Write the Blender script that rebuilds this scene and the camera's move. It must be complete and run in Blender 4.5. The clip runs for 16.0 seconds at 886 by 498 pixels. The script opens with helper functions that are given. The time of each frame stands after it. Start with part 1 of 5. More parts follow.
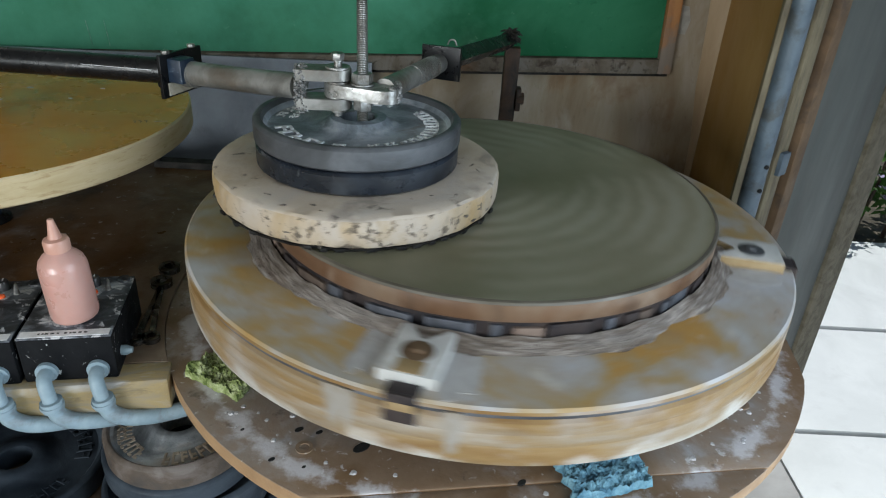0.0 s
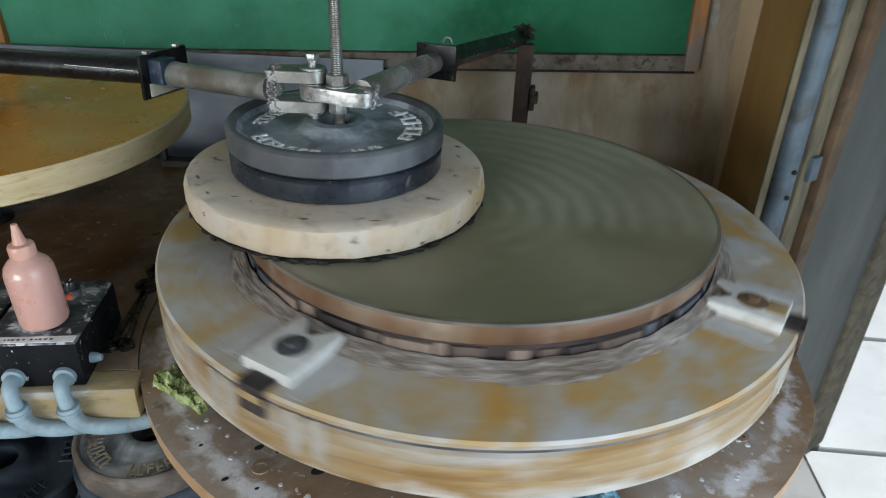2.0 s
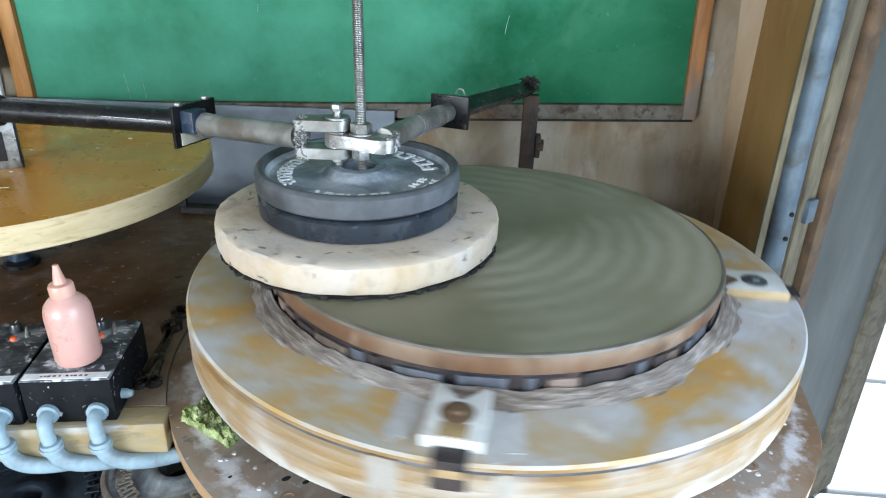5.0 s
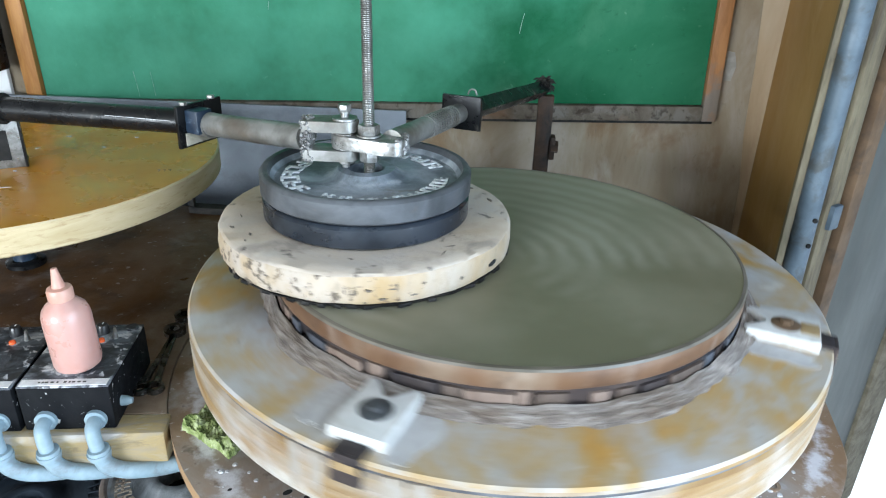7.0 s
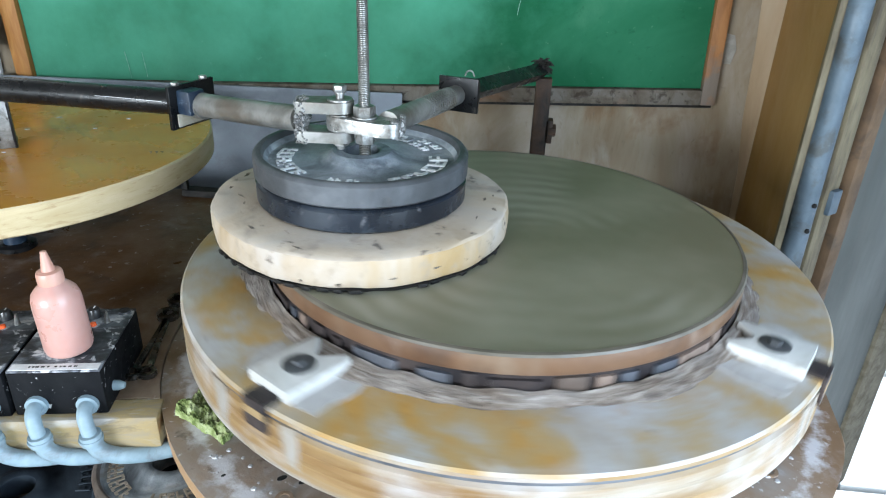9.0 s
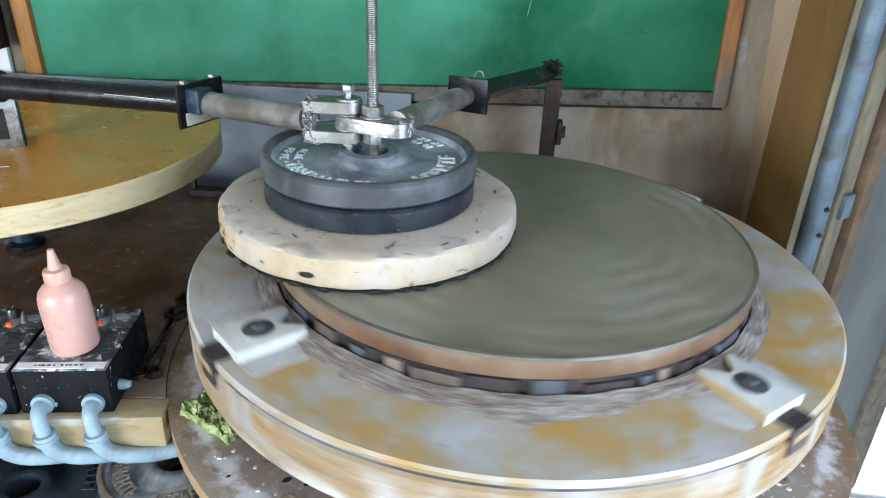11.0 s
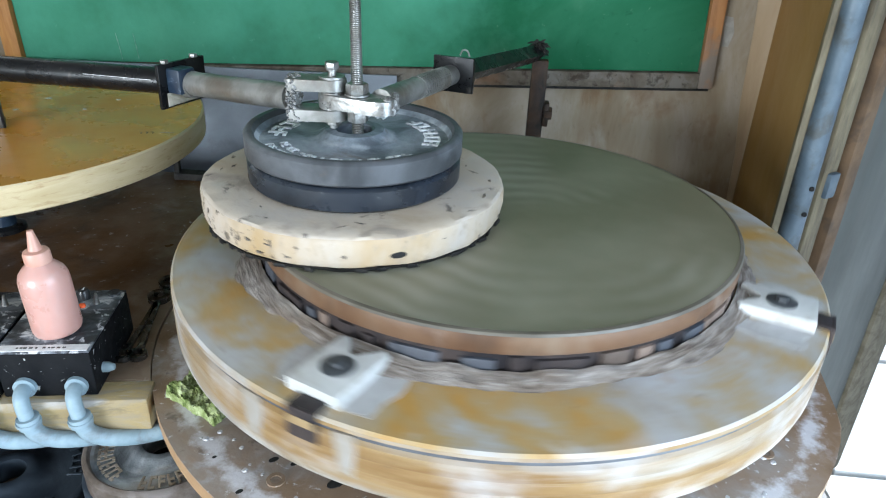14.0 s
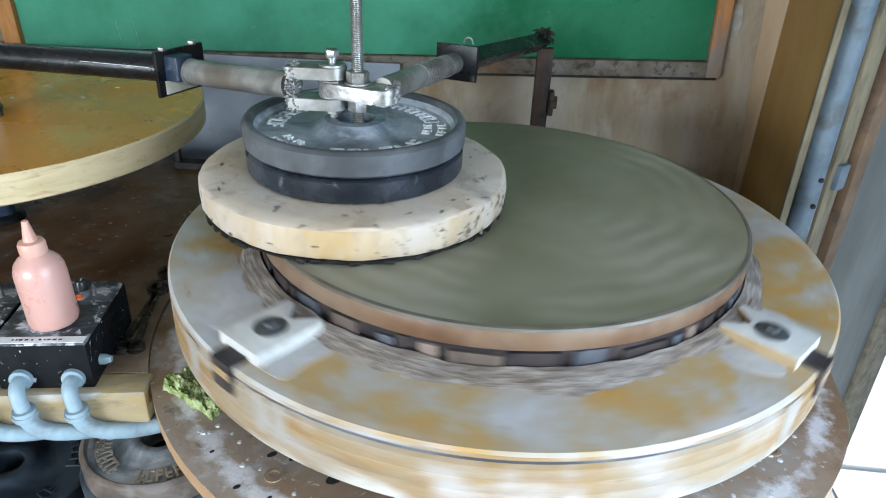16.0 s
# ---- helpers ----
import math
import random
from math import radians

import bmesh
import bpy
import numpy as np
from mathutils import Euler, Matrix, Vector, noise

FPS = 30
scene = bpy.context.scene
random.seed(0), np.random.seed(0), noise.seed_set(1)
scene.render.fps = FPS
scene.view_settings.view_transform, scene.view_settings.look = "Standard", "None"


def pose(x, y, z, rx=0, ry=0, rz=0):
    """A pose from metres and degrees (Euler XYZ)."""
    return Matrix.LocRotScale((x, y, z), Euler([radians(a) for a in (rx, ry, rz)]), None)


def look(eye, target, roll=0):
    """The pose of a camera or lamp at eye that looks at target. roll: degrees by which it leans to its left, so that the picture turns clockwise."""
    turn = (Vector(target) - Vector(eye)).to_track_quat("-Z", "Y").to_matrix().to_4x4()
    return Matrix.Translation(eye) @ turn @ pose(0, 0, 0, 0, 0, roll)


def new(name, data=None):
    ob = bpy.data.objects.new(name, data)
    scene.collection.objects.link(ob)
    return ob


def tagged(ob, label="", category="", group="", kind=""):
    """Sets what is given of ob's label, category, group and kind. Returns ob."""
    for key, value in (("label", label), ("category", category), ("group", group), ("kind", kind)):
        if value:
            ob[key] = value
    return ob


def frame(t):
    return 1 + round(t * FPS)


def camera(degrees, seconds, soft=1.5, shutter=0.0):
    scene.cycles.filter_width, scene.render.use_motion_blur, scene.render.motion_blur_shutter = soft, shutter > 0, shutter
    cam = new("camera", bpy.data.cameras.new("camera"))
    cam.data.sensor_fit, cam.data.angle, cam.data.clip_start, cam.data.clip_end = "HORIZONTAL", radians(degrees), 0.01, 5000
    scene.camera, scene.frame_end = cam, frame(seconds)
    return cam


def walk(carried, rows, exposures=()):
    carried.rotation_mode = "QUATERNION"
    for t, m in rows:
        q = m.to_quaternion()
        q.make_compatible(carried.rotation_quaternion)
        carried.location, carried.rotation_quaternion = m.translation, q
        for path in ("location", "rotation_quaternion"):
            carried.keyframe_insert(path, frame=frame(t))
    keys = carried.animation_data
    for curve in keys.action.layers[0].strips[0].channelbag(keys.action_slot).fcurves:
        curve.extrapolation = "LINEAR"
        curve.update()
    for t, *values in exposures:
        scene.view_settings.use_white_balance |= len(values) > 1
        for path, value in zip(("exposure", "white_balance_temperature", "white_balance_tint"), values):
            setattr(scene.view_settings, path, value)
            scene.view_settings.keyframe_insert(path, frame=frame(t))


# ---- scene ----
cam = camera(65.0, 16.0, soft=1.1, shutter=0.4)
PATH = [
    (0, (-0.0256, 0.0018, 1.4892), (0.0025, 1.7659, 0.5474), 3.57),
    (0.5, (-0.0446, 0.0073, 1.4895), (-0.0016, 1.7734, 0.5519), 4.34),
    (1, (-0.0531, 0.0050, 1.4945), (0.0029, 1.7834, 0.5810), 5.89),
    (1.5, (-0.0197, 0.0256, 1.4917), (-0.0039, 1.7928, 0.5555), 5.37),
    (2, (0.0691, 0.0619, 1.4886), (-0.0492, 1.8108, 0.5257), 2.25),
    (2.5, (0.1297, 0.0817, 1.4845), (-0.1489, 1.8141, 0.5246), -0.22),
    (3, (0.1175, 0.0513, 1.4877), (-0.1393, 1.8150, 0.5803), -0.70),
    (3.5, (0.0760, 0.0048, 1.5022), (-0.0719, 1.8117, 0.6577), 0.41),
    (4, (0.0457, -0.0010, 1.4991), (-0.0627, 1.8149, 0.6680), 1.87),
    (6.5, (0.0523, 0.0436, 1.4953), (-0.1058, 1.8475, 0.6460), 1.79),
    (7, (0.0501, 0.0468, 1.4922), (-0.1130, 1.8535, 0.6500), 1.92),
    (7.5, (0.0465, 0.0534, 1.4858), (-0.1127, 1.8491, 0.6197), 1.93),
    (8, (0.0475, 0.0611, 1.4865), (-0.1120, 1.8478, 0.6020), 1.80),
    (8.5, (0.0476, 0.0629, 1.4860), (-0.1084, 1.8460, 0.5937), 2.00),
    (9, (0.0477, 0.0576, 1.4854), (-0.0992, 1.8472, 0.6046), 2.28),
    (11.5, (0.0471, 0.0647, 1.4794), (-0.1255, 1.8539, 0.6025), 2.44),
    (12, (0.0473, 0.0643, 1.4755), (-0.1095, 1.8566, 0.6018), 2.49),
    (12.5, (0.0483, 0.0660, 1.4727), (-0.1066, 1.8497, 0.5814), 2.21),
    (13, (0.0488, 0.0712, 1.4709), (-0.0955, 1.8463, 0.5609), 2.30),
    (13.5, (0.0516, 0.0684, 1.4714), (-0.0892, 1.8446, 0.5629), 2.24),
    (14, (0.0510, 0.0633, 1.4700), (-0.0835, 1.8403, 0.5621), 2.49),
    (14.5, (0.0537, 0.0573, 1.4734), (-0.0796, 1.8343, 0.5654), 2.44),
    (15, (0.0519, 0.0636, 1.4679), (-0.0796, 1.8370, 0.5525), 2.50),
    (15.5, (0.0508, 0.0737, 1.4658), (-0.0881, 1.8389, 0.5358), 2.25),
    (16, (0.0527, 0.0799, 1.4663), (-0.0917, 1.8411, 0.5296), 2.56),
]

def exposure_rows():
    return [(t, ev, 5900 if t < 2.2 else 5700 if t < 3.2 else 5520, 5) for t, ev in ((0.0, -0.3), (1.0, -0.3), (2.0, -0.25), (2.5, 0.0), (3.0, 0.3), (3.5, 0.55), (7.0, 0.66), (16.0, 0.53))]


walk(cam, [(t, look(eye, target, roll)) for t, eye, target, roll in PATH], exposure_rows())

# ---- daylight and fill ----
world = bpy.data.worlds.new("world")
scene.world = world
world.use_nodes = True
wn = world.node_tree.nodes
sky = wn.new("ShaderNodeTexSky")
sky.sky_type = "NISHITA"
sky.sun_disc = False
sky.sun_elevation = radians(65)
sky.sun_rotation = radians(53)
wn["Background"].inputs["Strength"].default_value = 0.06
world.node_tree.links.new(sky.outputs[0], wn["Background"].inputs["Color"])
sun_data = bpy.data.lights.new("sun", "SUN")
sun_data.energy, sun_data.angle, sun_data.color = 4.6, radians(0.5), (1.0, 0.95, 0.88)
sun = new("sun", sun_data)
sun.matrix_world = look((3.36, 2.52, 9), (0, 0, 0))


def opening_lamp(name, eye, target, w, h, power, color=(0.89, 0.96, 1.0)):
    data = bpy.data.lights.new(name, "AREA")
    data.shape, data.size, data.size_y, data.energy, data.color = "RECTANGLE", w, h, power, color
    ob = new(name, data)
    ob.matrix_world = look(eye, target)
    return ob


opening_lamp("side_opening_daylight", (1.13, -0.25, 1.3), (0.0, -0.1, 1.0), 1.3, 1.7, 46, (0.86, 0.94, 1.0))
# added fill in an assumed rear opening out of view; brightens the left
opening_lamp("rear_left_fill", (-1.9, -2.85, 1.5), (-0.6, 1.0, 1.0), 2.0, 1.3, 185, (1.0, 0.98, 0.93))


# ---- materials ----
def material(name, colors, scale=6.0, rough=0.6, metal=0.0, bump=0.15, bump_scale=60.0, stains=(), stretch=(1, 1, 1), rough_var=0.15, distort=0.6, coat=0.0):
    """colors: stops (position, rgb) over broad noise; stains: (rgb, scale, low, high, amount) layers of finer marks."""
    m = bpy.data.materials.new(name)
    m.use_nodes = True
    nt = m.node_tree
    n, l = nt.nodes, nt.links
    b = n["Principled BSDF"]
    tc = n.new("ShaderNodeTexCoord")
    mp = n.new("ShaderNodeMapping")
    mp.inputs["Scale"].default_value = stretch
    l.new(tc.outputs["Object"], mp.inputs["Vector"])

    def noise_at(s, detail=6.0, dist=0.0):
        t = n.new("ShaderNodeTexNoise")
        t.inputs["Scale"].default_value = s
        t.inputs["Detail"].default_value = detail
        t.inputs["Roughness"].default_value = 0.62
        t.inputs["Distortion"].default_value = dist
        l.new(mp.outputs[0], t.inputs["Vector"])
        return t.outputs["Fac"]

    ramp = n.new("ShaderNodeValToRGB")
    e = ramp.color_ramp.elements
    while len(e) < len(colors):
        e.new(0.5)
    for k, (p, c) in enumerate(colors):
        e[k].position, e[k].color = p, (*c, 1)
    l.new(noise_at(scale, 6, distort), ramp.inputs[0])
    col = ramp.outputs[0]
    for rgb, s, lo, hi, amount in stains:
        mr = n.new("ShaderNodeMapRange")
        mr.inputs["From Min"].default_value, mr.inputs["From Max"].default_value = lo, hi
        mr.inputs["To Max"].default_value = amount
        l.new(noise_at(s, 8, 0.4), mr.inputs["Value"])
        mx = n.new("ShaderNodeMix")
        mx.data_type = "RGBA"
        l.new(mr.outputs[0], mx.inputs["Factor"])
        l.new(col, mx.inputs["A"])
        mx.inputs["B"].default_value = (*rgb, 1)
        col = mx.outputs["Result"]
    l.new(col, b.inputs["Base Color"])
    fine = noise_at(bump_scale, 5)
    rr = n.new("ShaderNodeMapRange")
    rr.inputs["From Min"].default_value, rr.inputs["From Max"].default_value = 0.3, 0.7
    rr.inputs["To Min"].default_value, rr.inputs["To Max"].default_value = max(0.02, rough - rough_var), min(1.0, rough + rough_var)
    l.new(noise_at(scale * 2.3, 5), rr.inputs["Value"])
    l.new(rr.outputs[0], b.inputs["Roughness"])
    b.inputs["Metallic"].default_value = metal
    b.inputs["Coat Weight"].default_value = coat
    bp = n.new("ShaderNodeBump")
    bp.inputs["Strength"].default_value = bump
    bp.inputs["Distance"].default_value = 0.004
    l.new(fine, bp.inputs["Height"])
    l.new(bp.outputs[0], b.inputs["Normal"])
    return m


GREY_DUST = (0.42, 0.41, 0.41)
M = {}
M["deck_top"] = material("varnished_board_with_dried_slurry", [(0.355, (0.35, 0.20, 0.05)), (0.44, (0.325, 0.235, 0.115)), (0.525, (0.32, 0.29, 0.25)), (0.65, (0.37, 0.37, 0.39))],
                         7.5, 0.5, bump=0.2, stains=[((0.37, 0.365, 0.39), 18, 0.56, 0.72, 0.55), ((0.30, 0.20, 0.085), 11, 0.55, 0.68, 0.55), ((0.17, 0.15, 0.14), 5, 0.58, 0.70, 0.4), ((0.11, 0.075, 0.05), 46, 0.66, 0.72, 0.7), ((0.48, 0.45, 0.42), 24, 0.62, 0.72, 0.55)])
M["deck_side"] = material("ochre_painted_edge", [(0.36, (0.175, 0.10, 0.034)), (0.46, (0.225, 0.145, 0.06)), (0.57, (0.235, 0.185, 0.125)), (0.70, (0.29, 0.28, 0.28))],
                          3.2, 0.6, bump=0.2, stretch=(1, 1, 4.5), stains=[((0.37, 0.36, 0.34), 4, 0.53, 0.68, 0.55), ((0.14, 0.08, 0.033), 9, 0.55, 0.68, 0.5), ((0.07, 0.05, 0.035), 30, 0.64, 0.70, 0.5)])
M["groove"] = material("dark_worn_seam", [(0.4, (0.035, 0.035, 0.042)), (0.6, (0.10, 0.105, 0.12))], 9, 0.5)
M["splash"] = material("pale_dried_slurry", [(0.35, (0.30, 0.285, 0.27)), (0.65, (0.42, 0.415, 0.42))], 20, 0.6, bump=0.2)
M["run"] = material("thin_slurry_run", [(0.36, (0.21, 0.17, 0.12)), (0.6, (0.27, 0.25, 0.225))], 24, 0.65, bump=0.15)
M["mirror_side"] = material("ground_glass_edge_brown", [(0.38, (0.08, 0.0407, 0.0211)), (0.5, (0.12, 0.0688, 0.0386)), (0.64, (0.16, 0.113, 0.0772))], 8, 0.45, bump=0.08, stretch=(1, 1, 0.5), stains=[((0.05, 0.03, 0.02), 20, 0.55, 0.68, 0.7), ((0.30, 0.25, 0.21), 14, 0.58, 0.7, 0.5)])
M["bevel"] = material("pale_ground_bevel", [(0.4, (0.063, 0.0546, 0.0406)), (0.6, (0.112, 0.098, 0.077))], 12, 0.45)
M["recess"] = material("dark_recess_and_bracket", [(0.4, (0.018, 0.016, 0.018)), (0.65, (0.06, 0.045, 0.04))], 14, 0.45)
M["pad"] = material("felt_support_pad", [(0.4, (0.112, 0.077, 0.0595)), (0.6, (0.189, 0.14, 0.112))], 30, 0.8)
M["pad_dark"] = material("dark_brown_support_pad", [(0.4, (0.045, 0.03, 0.022)), (0.6, (0.09, 0.065, 0.05))], 30, 0.7)
M["pad_blue"] = material("blue_grey_support_pad", [(0.4, (0.025, 0.028, 0.036)), (0.6, (0.07, 0.074, 0.09))], 30, 0.6)
M["clamp"] = material("white_painted_clamp_wood", [(0.38, (0.41, 0.405, 0.39)), (0.6, (0.50, 0.495, 0.485))], 14, 0.65, bump=0.15, stains=[((0.28, 0.245, 0.20), 22, 0.54, 0.66, 0.6)])
M["clamp_side"] = material("raw_clamp_wood_edge", [(0.4, (0.231, 0.154, 0.066)), (0.6, (0.286, 0.209, 0.11))], 20, 0.6)
M["tool"] = material("cream_cast_plaster", [(0.36, (0.36, 0.29, 0.21)), (0.5, (0.43, 0.365, 0.295)), (0.64, (0.40, 0.36, 0.32))], 6, 0.8, bump=0.35, bump_scale=50, stains=[((0.22, 0.19, 0.165), 18, 0.55, 0.68, 0.7), ((0.07, 0.06, 0.055), 34, 0.62, 0.68, 0.8)])
M["tool_edge"] = material("cream_plaster_edge_stained", [(0.36, (0.315, 0.22, 0.105)), (0.5, (0.375, 0.31, 0.235)), (0.64, (0.39, 0.35, 0.315))], 6, 0.8, bump=0.8, bump_scale=38, stretch=(1, 1, 0.6), stains=[((0.10, 0.08, 0.065), 40, 0.63, 0.69, 0.8), ((0.32, 0.22, 0.10), 9, 0.54, 0.68, 0.5), ((0.27, 0.225, 0.17), 75, 0.54, 0.66, 0.6)])
M["pitch"] = material("black_pitch", [(0.4, (0.006, 0.006, 0.006)), (0.6, (0.018, 0.017, 0.016))], 40, 0.5, bump=0.4)
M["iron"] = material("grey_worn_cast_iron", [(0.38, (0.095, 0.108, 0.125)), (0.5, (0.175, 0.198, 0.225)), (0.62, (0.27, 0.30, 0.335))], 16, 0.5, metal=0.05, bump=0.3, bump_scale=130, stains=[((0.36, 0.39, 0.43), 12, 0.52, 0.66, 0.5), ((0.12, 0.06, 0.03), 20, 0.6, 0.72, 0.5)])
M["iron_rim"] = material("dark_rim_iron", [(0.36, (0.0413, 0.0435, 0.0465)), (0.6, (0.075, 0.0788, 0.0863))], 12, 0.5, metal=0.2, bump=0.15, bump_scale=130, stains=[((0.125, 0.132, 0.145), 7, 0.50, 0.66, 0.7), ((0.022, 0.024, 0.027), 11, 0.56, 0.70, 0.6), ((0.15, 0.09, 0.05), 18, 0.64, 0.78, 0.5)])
M["letter"] = material("pale_worn_letter_paint", [(0.38, (0.50, 0.52, 0.54)), (0.6, (0.72, 0.74, 0.76))], 40, 0.6, stains=[((0.16, 0.17, 0.19), 60, 0.55, 0.63, 0.85)])
M["black_plate"] = material("black_enamel", [(0.4, (0.006, 0.008, 0.012)), (0.6, (0.014, 0.018, 0.026))], 10, 0.28, bump=0.05, stains=[((0.05, 0.06, 0.075), 7, 0.56, 0.7, 0.6), ((0.16, 0.16, 0.17), 55, 0.64, 0.72, 0.6)])
M["steel"] = material("galvanised_steel_pipe", [(0.36, (0.135, 0.129, 0.117)), (0.5, (0.189, 0.184, 0.171)), (0.62, (0.261, 0.257, 0.243))], 16, 0.45, metal=0.6, bump=0.15, bump_scale=90, stains=[((0.13, 0.095, 0.06), 12, 0.52, 0.66, 0.6)])
M["bright_steel"] = material("bright_zinc_hardware", [(0.4, (0.21, 0.205, 0.195)), (0.6, (0.36, 0.36, 0.35))], 40, 0.38, metal=0.75, bump=0.3, stains=[((0.10, 0.085, 0.07), 45, 0.52, 0.64, 0.75), ((0.12, 0.10, 0.08), 110, 0.55, 0.66, 0.6)])
M["weld"] = material("lumpy_weld_bead", [(0.4, (0.13, 0.125, 0.12)), (0.6, (0.30, 0.295, 0.29))], 60, 0.45, metal=0.6, bump=0.9, bump_scale=160)
M["black_paint"] = material("black_painted_steel", [(0.4, (0.0035, 0.00385, 0.00455)), (0.6, (0.0091, 0.0091, 0.0098))], 10, 0.3, bump=0.08, stains=[((0.12, 0.105, 0.09), 45, 0.62, 0.72, 0.5)])
M["cream_wear_sheen"] = material("scraped_metal_with_painted_sheen", [(0.38, (0.36, 0.32, 0.25)), (0.6, (0.50, 0.47, 0.40))], 30, 0.5, stains=[((0.14, 0.11, 0.08), 50, 0.58, 0.68, 0.6)])
M["navy_paint"] = material("worn_navy_paint", [(0.4, (0.008, 0.016, 0.032)), (0.6, (0.02, 0.036, 0.062))], 20, 0.4, bump=0.1, stains=[((0.16, 0.19, 0.23), 60, 0.62, 0.7, 0.6)])
M["soot_and_gap"] = material("sooty_steel_and_gap_shade", [(0.4, (0.010, 0.010, 0.010)), (0.6, (0.03, 0.027, 0.024))], 20, 0.7, bump=0.4)
M["rust_post"] = material("rust_stained_dark_post", [(0.4, (0.014, 0.01, 0.008)), (0.6, (0.05, 0.027, 0.014))], 16, 0.65, bump=0.3)
M["far_top"] = material("amber_varnished_disc", [(0.36, (0.40, 0.165, 0.010)), (0.5, (0.42, 0.21, 0.025)), (0.66, (0.42, 0.26, 0.06))], 4, 0.28, bump=0.05, stains=[((0.46, 0.36, 0.2), 22, 0.68, 0.78, 0.5), ((0.2, 0.1, 0.03), 40, 0.7, 0.78, 0.6)])
M["far_edge"] = material("pale_sawn_plywood_edge", [(0.38, (0.42, 0.33, 0.18)), (0.6, (0.52, 0.43, 0.27))], 5, 0.55, stretch=(1, 1, 6), stains=[((0.24, 0.14, 0.05), 30, 0.56, 0.68, 0.5)])
M["chalk"] = material("green_chalkboard", [(0.36, (0.011, 0.063, 0.027)), (0.52, (0.0165, 0.083, 0.037)), (0.64, (0.026, 0.106, 0.053))], 2.2, 0.8, bump=0.03, stains=[((0.07, 0.17, 0.10), 5, 0.5, 0.72, 0.4), ((0.010, 0.055, 0.024), 3, 0.54, 0.68, 0.5), ((0.20, 0.29, 0.21), 42, 0.66, 0.74, 0.35), ((0.008, 0.045, 0.02), 60, 0.6, 0.72, 0.4)])
M["chalk_mark"] = material("white_chalk", [(0.4, (0.084, 0.196, 0.14)), (0.6, (0.21, 0.315, 0.259))], 60, 0.9)
M["board_wood"] = material("orange_oak_frame", [(0.38, (0.27, 0.11, 0.02)), (0.6, (0.36, 0.17, 0.04))], 9, 0.5, stretch=(6, 6, 0.8), stains=[((0.12, 0.05, 0.02), 26, 0.62, 0.75, 0.6)])
M["board_dirty"] = material("splashed_grey_brown_frame", [(0.36, (0.066, 0.052, 0.038)), (0.5, (0.095, 0.080, 0.062)), (0.62, (0.122, 0.110, 0.093))], 16, 0.8, bump=0.3, stains=[((0.025, 0.018, 0.012), 40, 0.54, 0.64, 0.7), ((0.14, 0.07, 0.03), 5, 0.58, 0.72, 0.5)])
M["wall"] = material("slurry_splashed_tan_wall", [(0.36, (0.15, 0.108, 0.065)), (0.5, (0.205, 0.165, 0.115)), (0.62, (0.265, 0.232, 0.19))], 3.4, 0.75, bump=0.12, stretch=(1, 1, 0.5), stains=[((0.20, 0.10, 0.028), 4, 0.54, 0.66, 0.55), ((0.31, 0.29, 0.265), 7, 0.54, 0.68, 0.5), ((0.06, 0.045, 0.033), 4, 0.56, 0.68, 0.5), ((0.09, 0.07, 0.05), 70, 0.6, 0.72, 0.4)])
M["streak"] = material("pale_tan_paint_run", [(0.36, (0.21, 0.145, 0.08)), (0.5, (0.28, 0.205, 0.125)), (0.64, (0.33, 0.26, 0.18))], 5, 0.6, stretch=(1, 1, 0.25), bump=0.08)
M["brown_wall"] = material("golden_brown_panel", [(0.36, (0.19, 0.105, 0.026)), (0.6, (0.25, 0.15, 0.05))], 3, 0.55, bump=0.05, stretch=(1, 1, 0.4), stains=[((0.36, 0.25, 0.14), 4, 0.56, 0.7, 0.6)])
M["conduit"] = material("blue_grey_painted_conduit", [(0.36, (0.05, 0.07, 0.09)), (0.6, (0.085, 0.112, 0.14))], 10, 0.55, metal=0.1, stains=[((0.04, 0.04, 0.035), 14, 0.53, 0.64, 0.75), ((0.16, 0.17, 0.17), 40, 0.62, 0.7, 0.5)])
M["trim_wood"] = material("weathered_tan_trim", [(0.36, (0.0686, 0.0525, 0.0289)), (0.6, (0.137, 0.114, 0.068))], 7, 0.75, stretch=(4, 4, 0.7), bump=0.25, stains=[((0.03, 0.022, 0.015), 8, 0.52, 0.66, 0.7)])
M["rust_trim"] = material("rusty_brown_trim", [(0.36, (0.065, 0.038, 0.018)), (0.6, (0.115, 0.070, 0.035))], 8, 0.75, bump=0.2, stains=[((0.03, 0.02, 0.014), 20, 0.54, 0.66, 0.6)])
M["panel"] = material("grey_painted_door_panel", [(0.36, (0.058, 0.064, 0.060)), (0.6, (0.084, 0.091, 0.087))], 3, 0.55, bump=0.04, stretch=(1, 1, 0.3), stains=[((0.06, 0.055, 0.05), 7, 0.54, 0.7, 0.5)])
M["stucco"] = material("rough_olive_stucco", [(0.36, (0.065, 0.055, 0.034)), (0.6, (0.125, 0.108, 0.075))], 24, 0.9, bump=0.9, bump_scale=110)
M["pavement"] = material("pale_concrete_paving", [(0.36, (0.56, 0.57, 0.57)), (0.6, (0.64, 0.65, 0.65))], 3, 0.85, bump=0.15, stains=[((0.48, 0.48, 0.48), 14, 0.56, 0.75, 0.4)])
M["soil"] = material("dark_soil", [(0.4, (0.05, 0.04, 0.025)), (0.6, (0.10, 0.08, 0.05))], 8, 0.95, bump=0.5)
M["floor"] = material("grey_workshop_concrete", [(0.36, (0.22, 0.21, 0.20)), (0.6, (0.33, 0.32, 0.31))], 3, 0.8, bump=0.2)
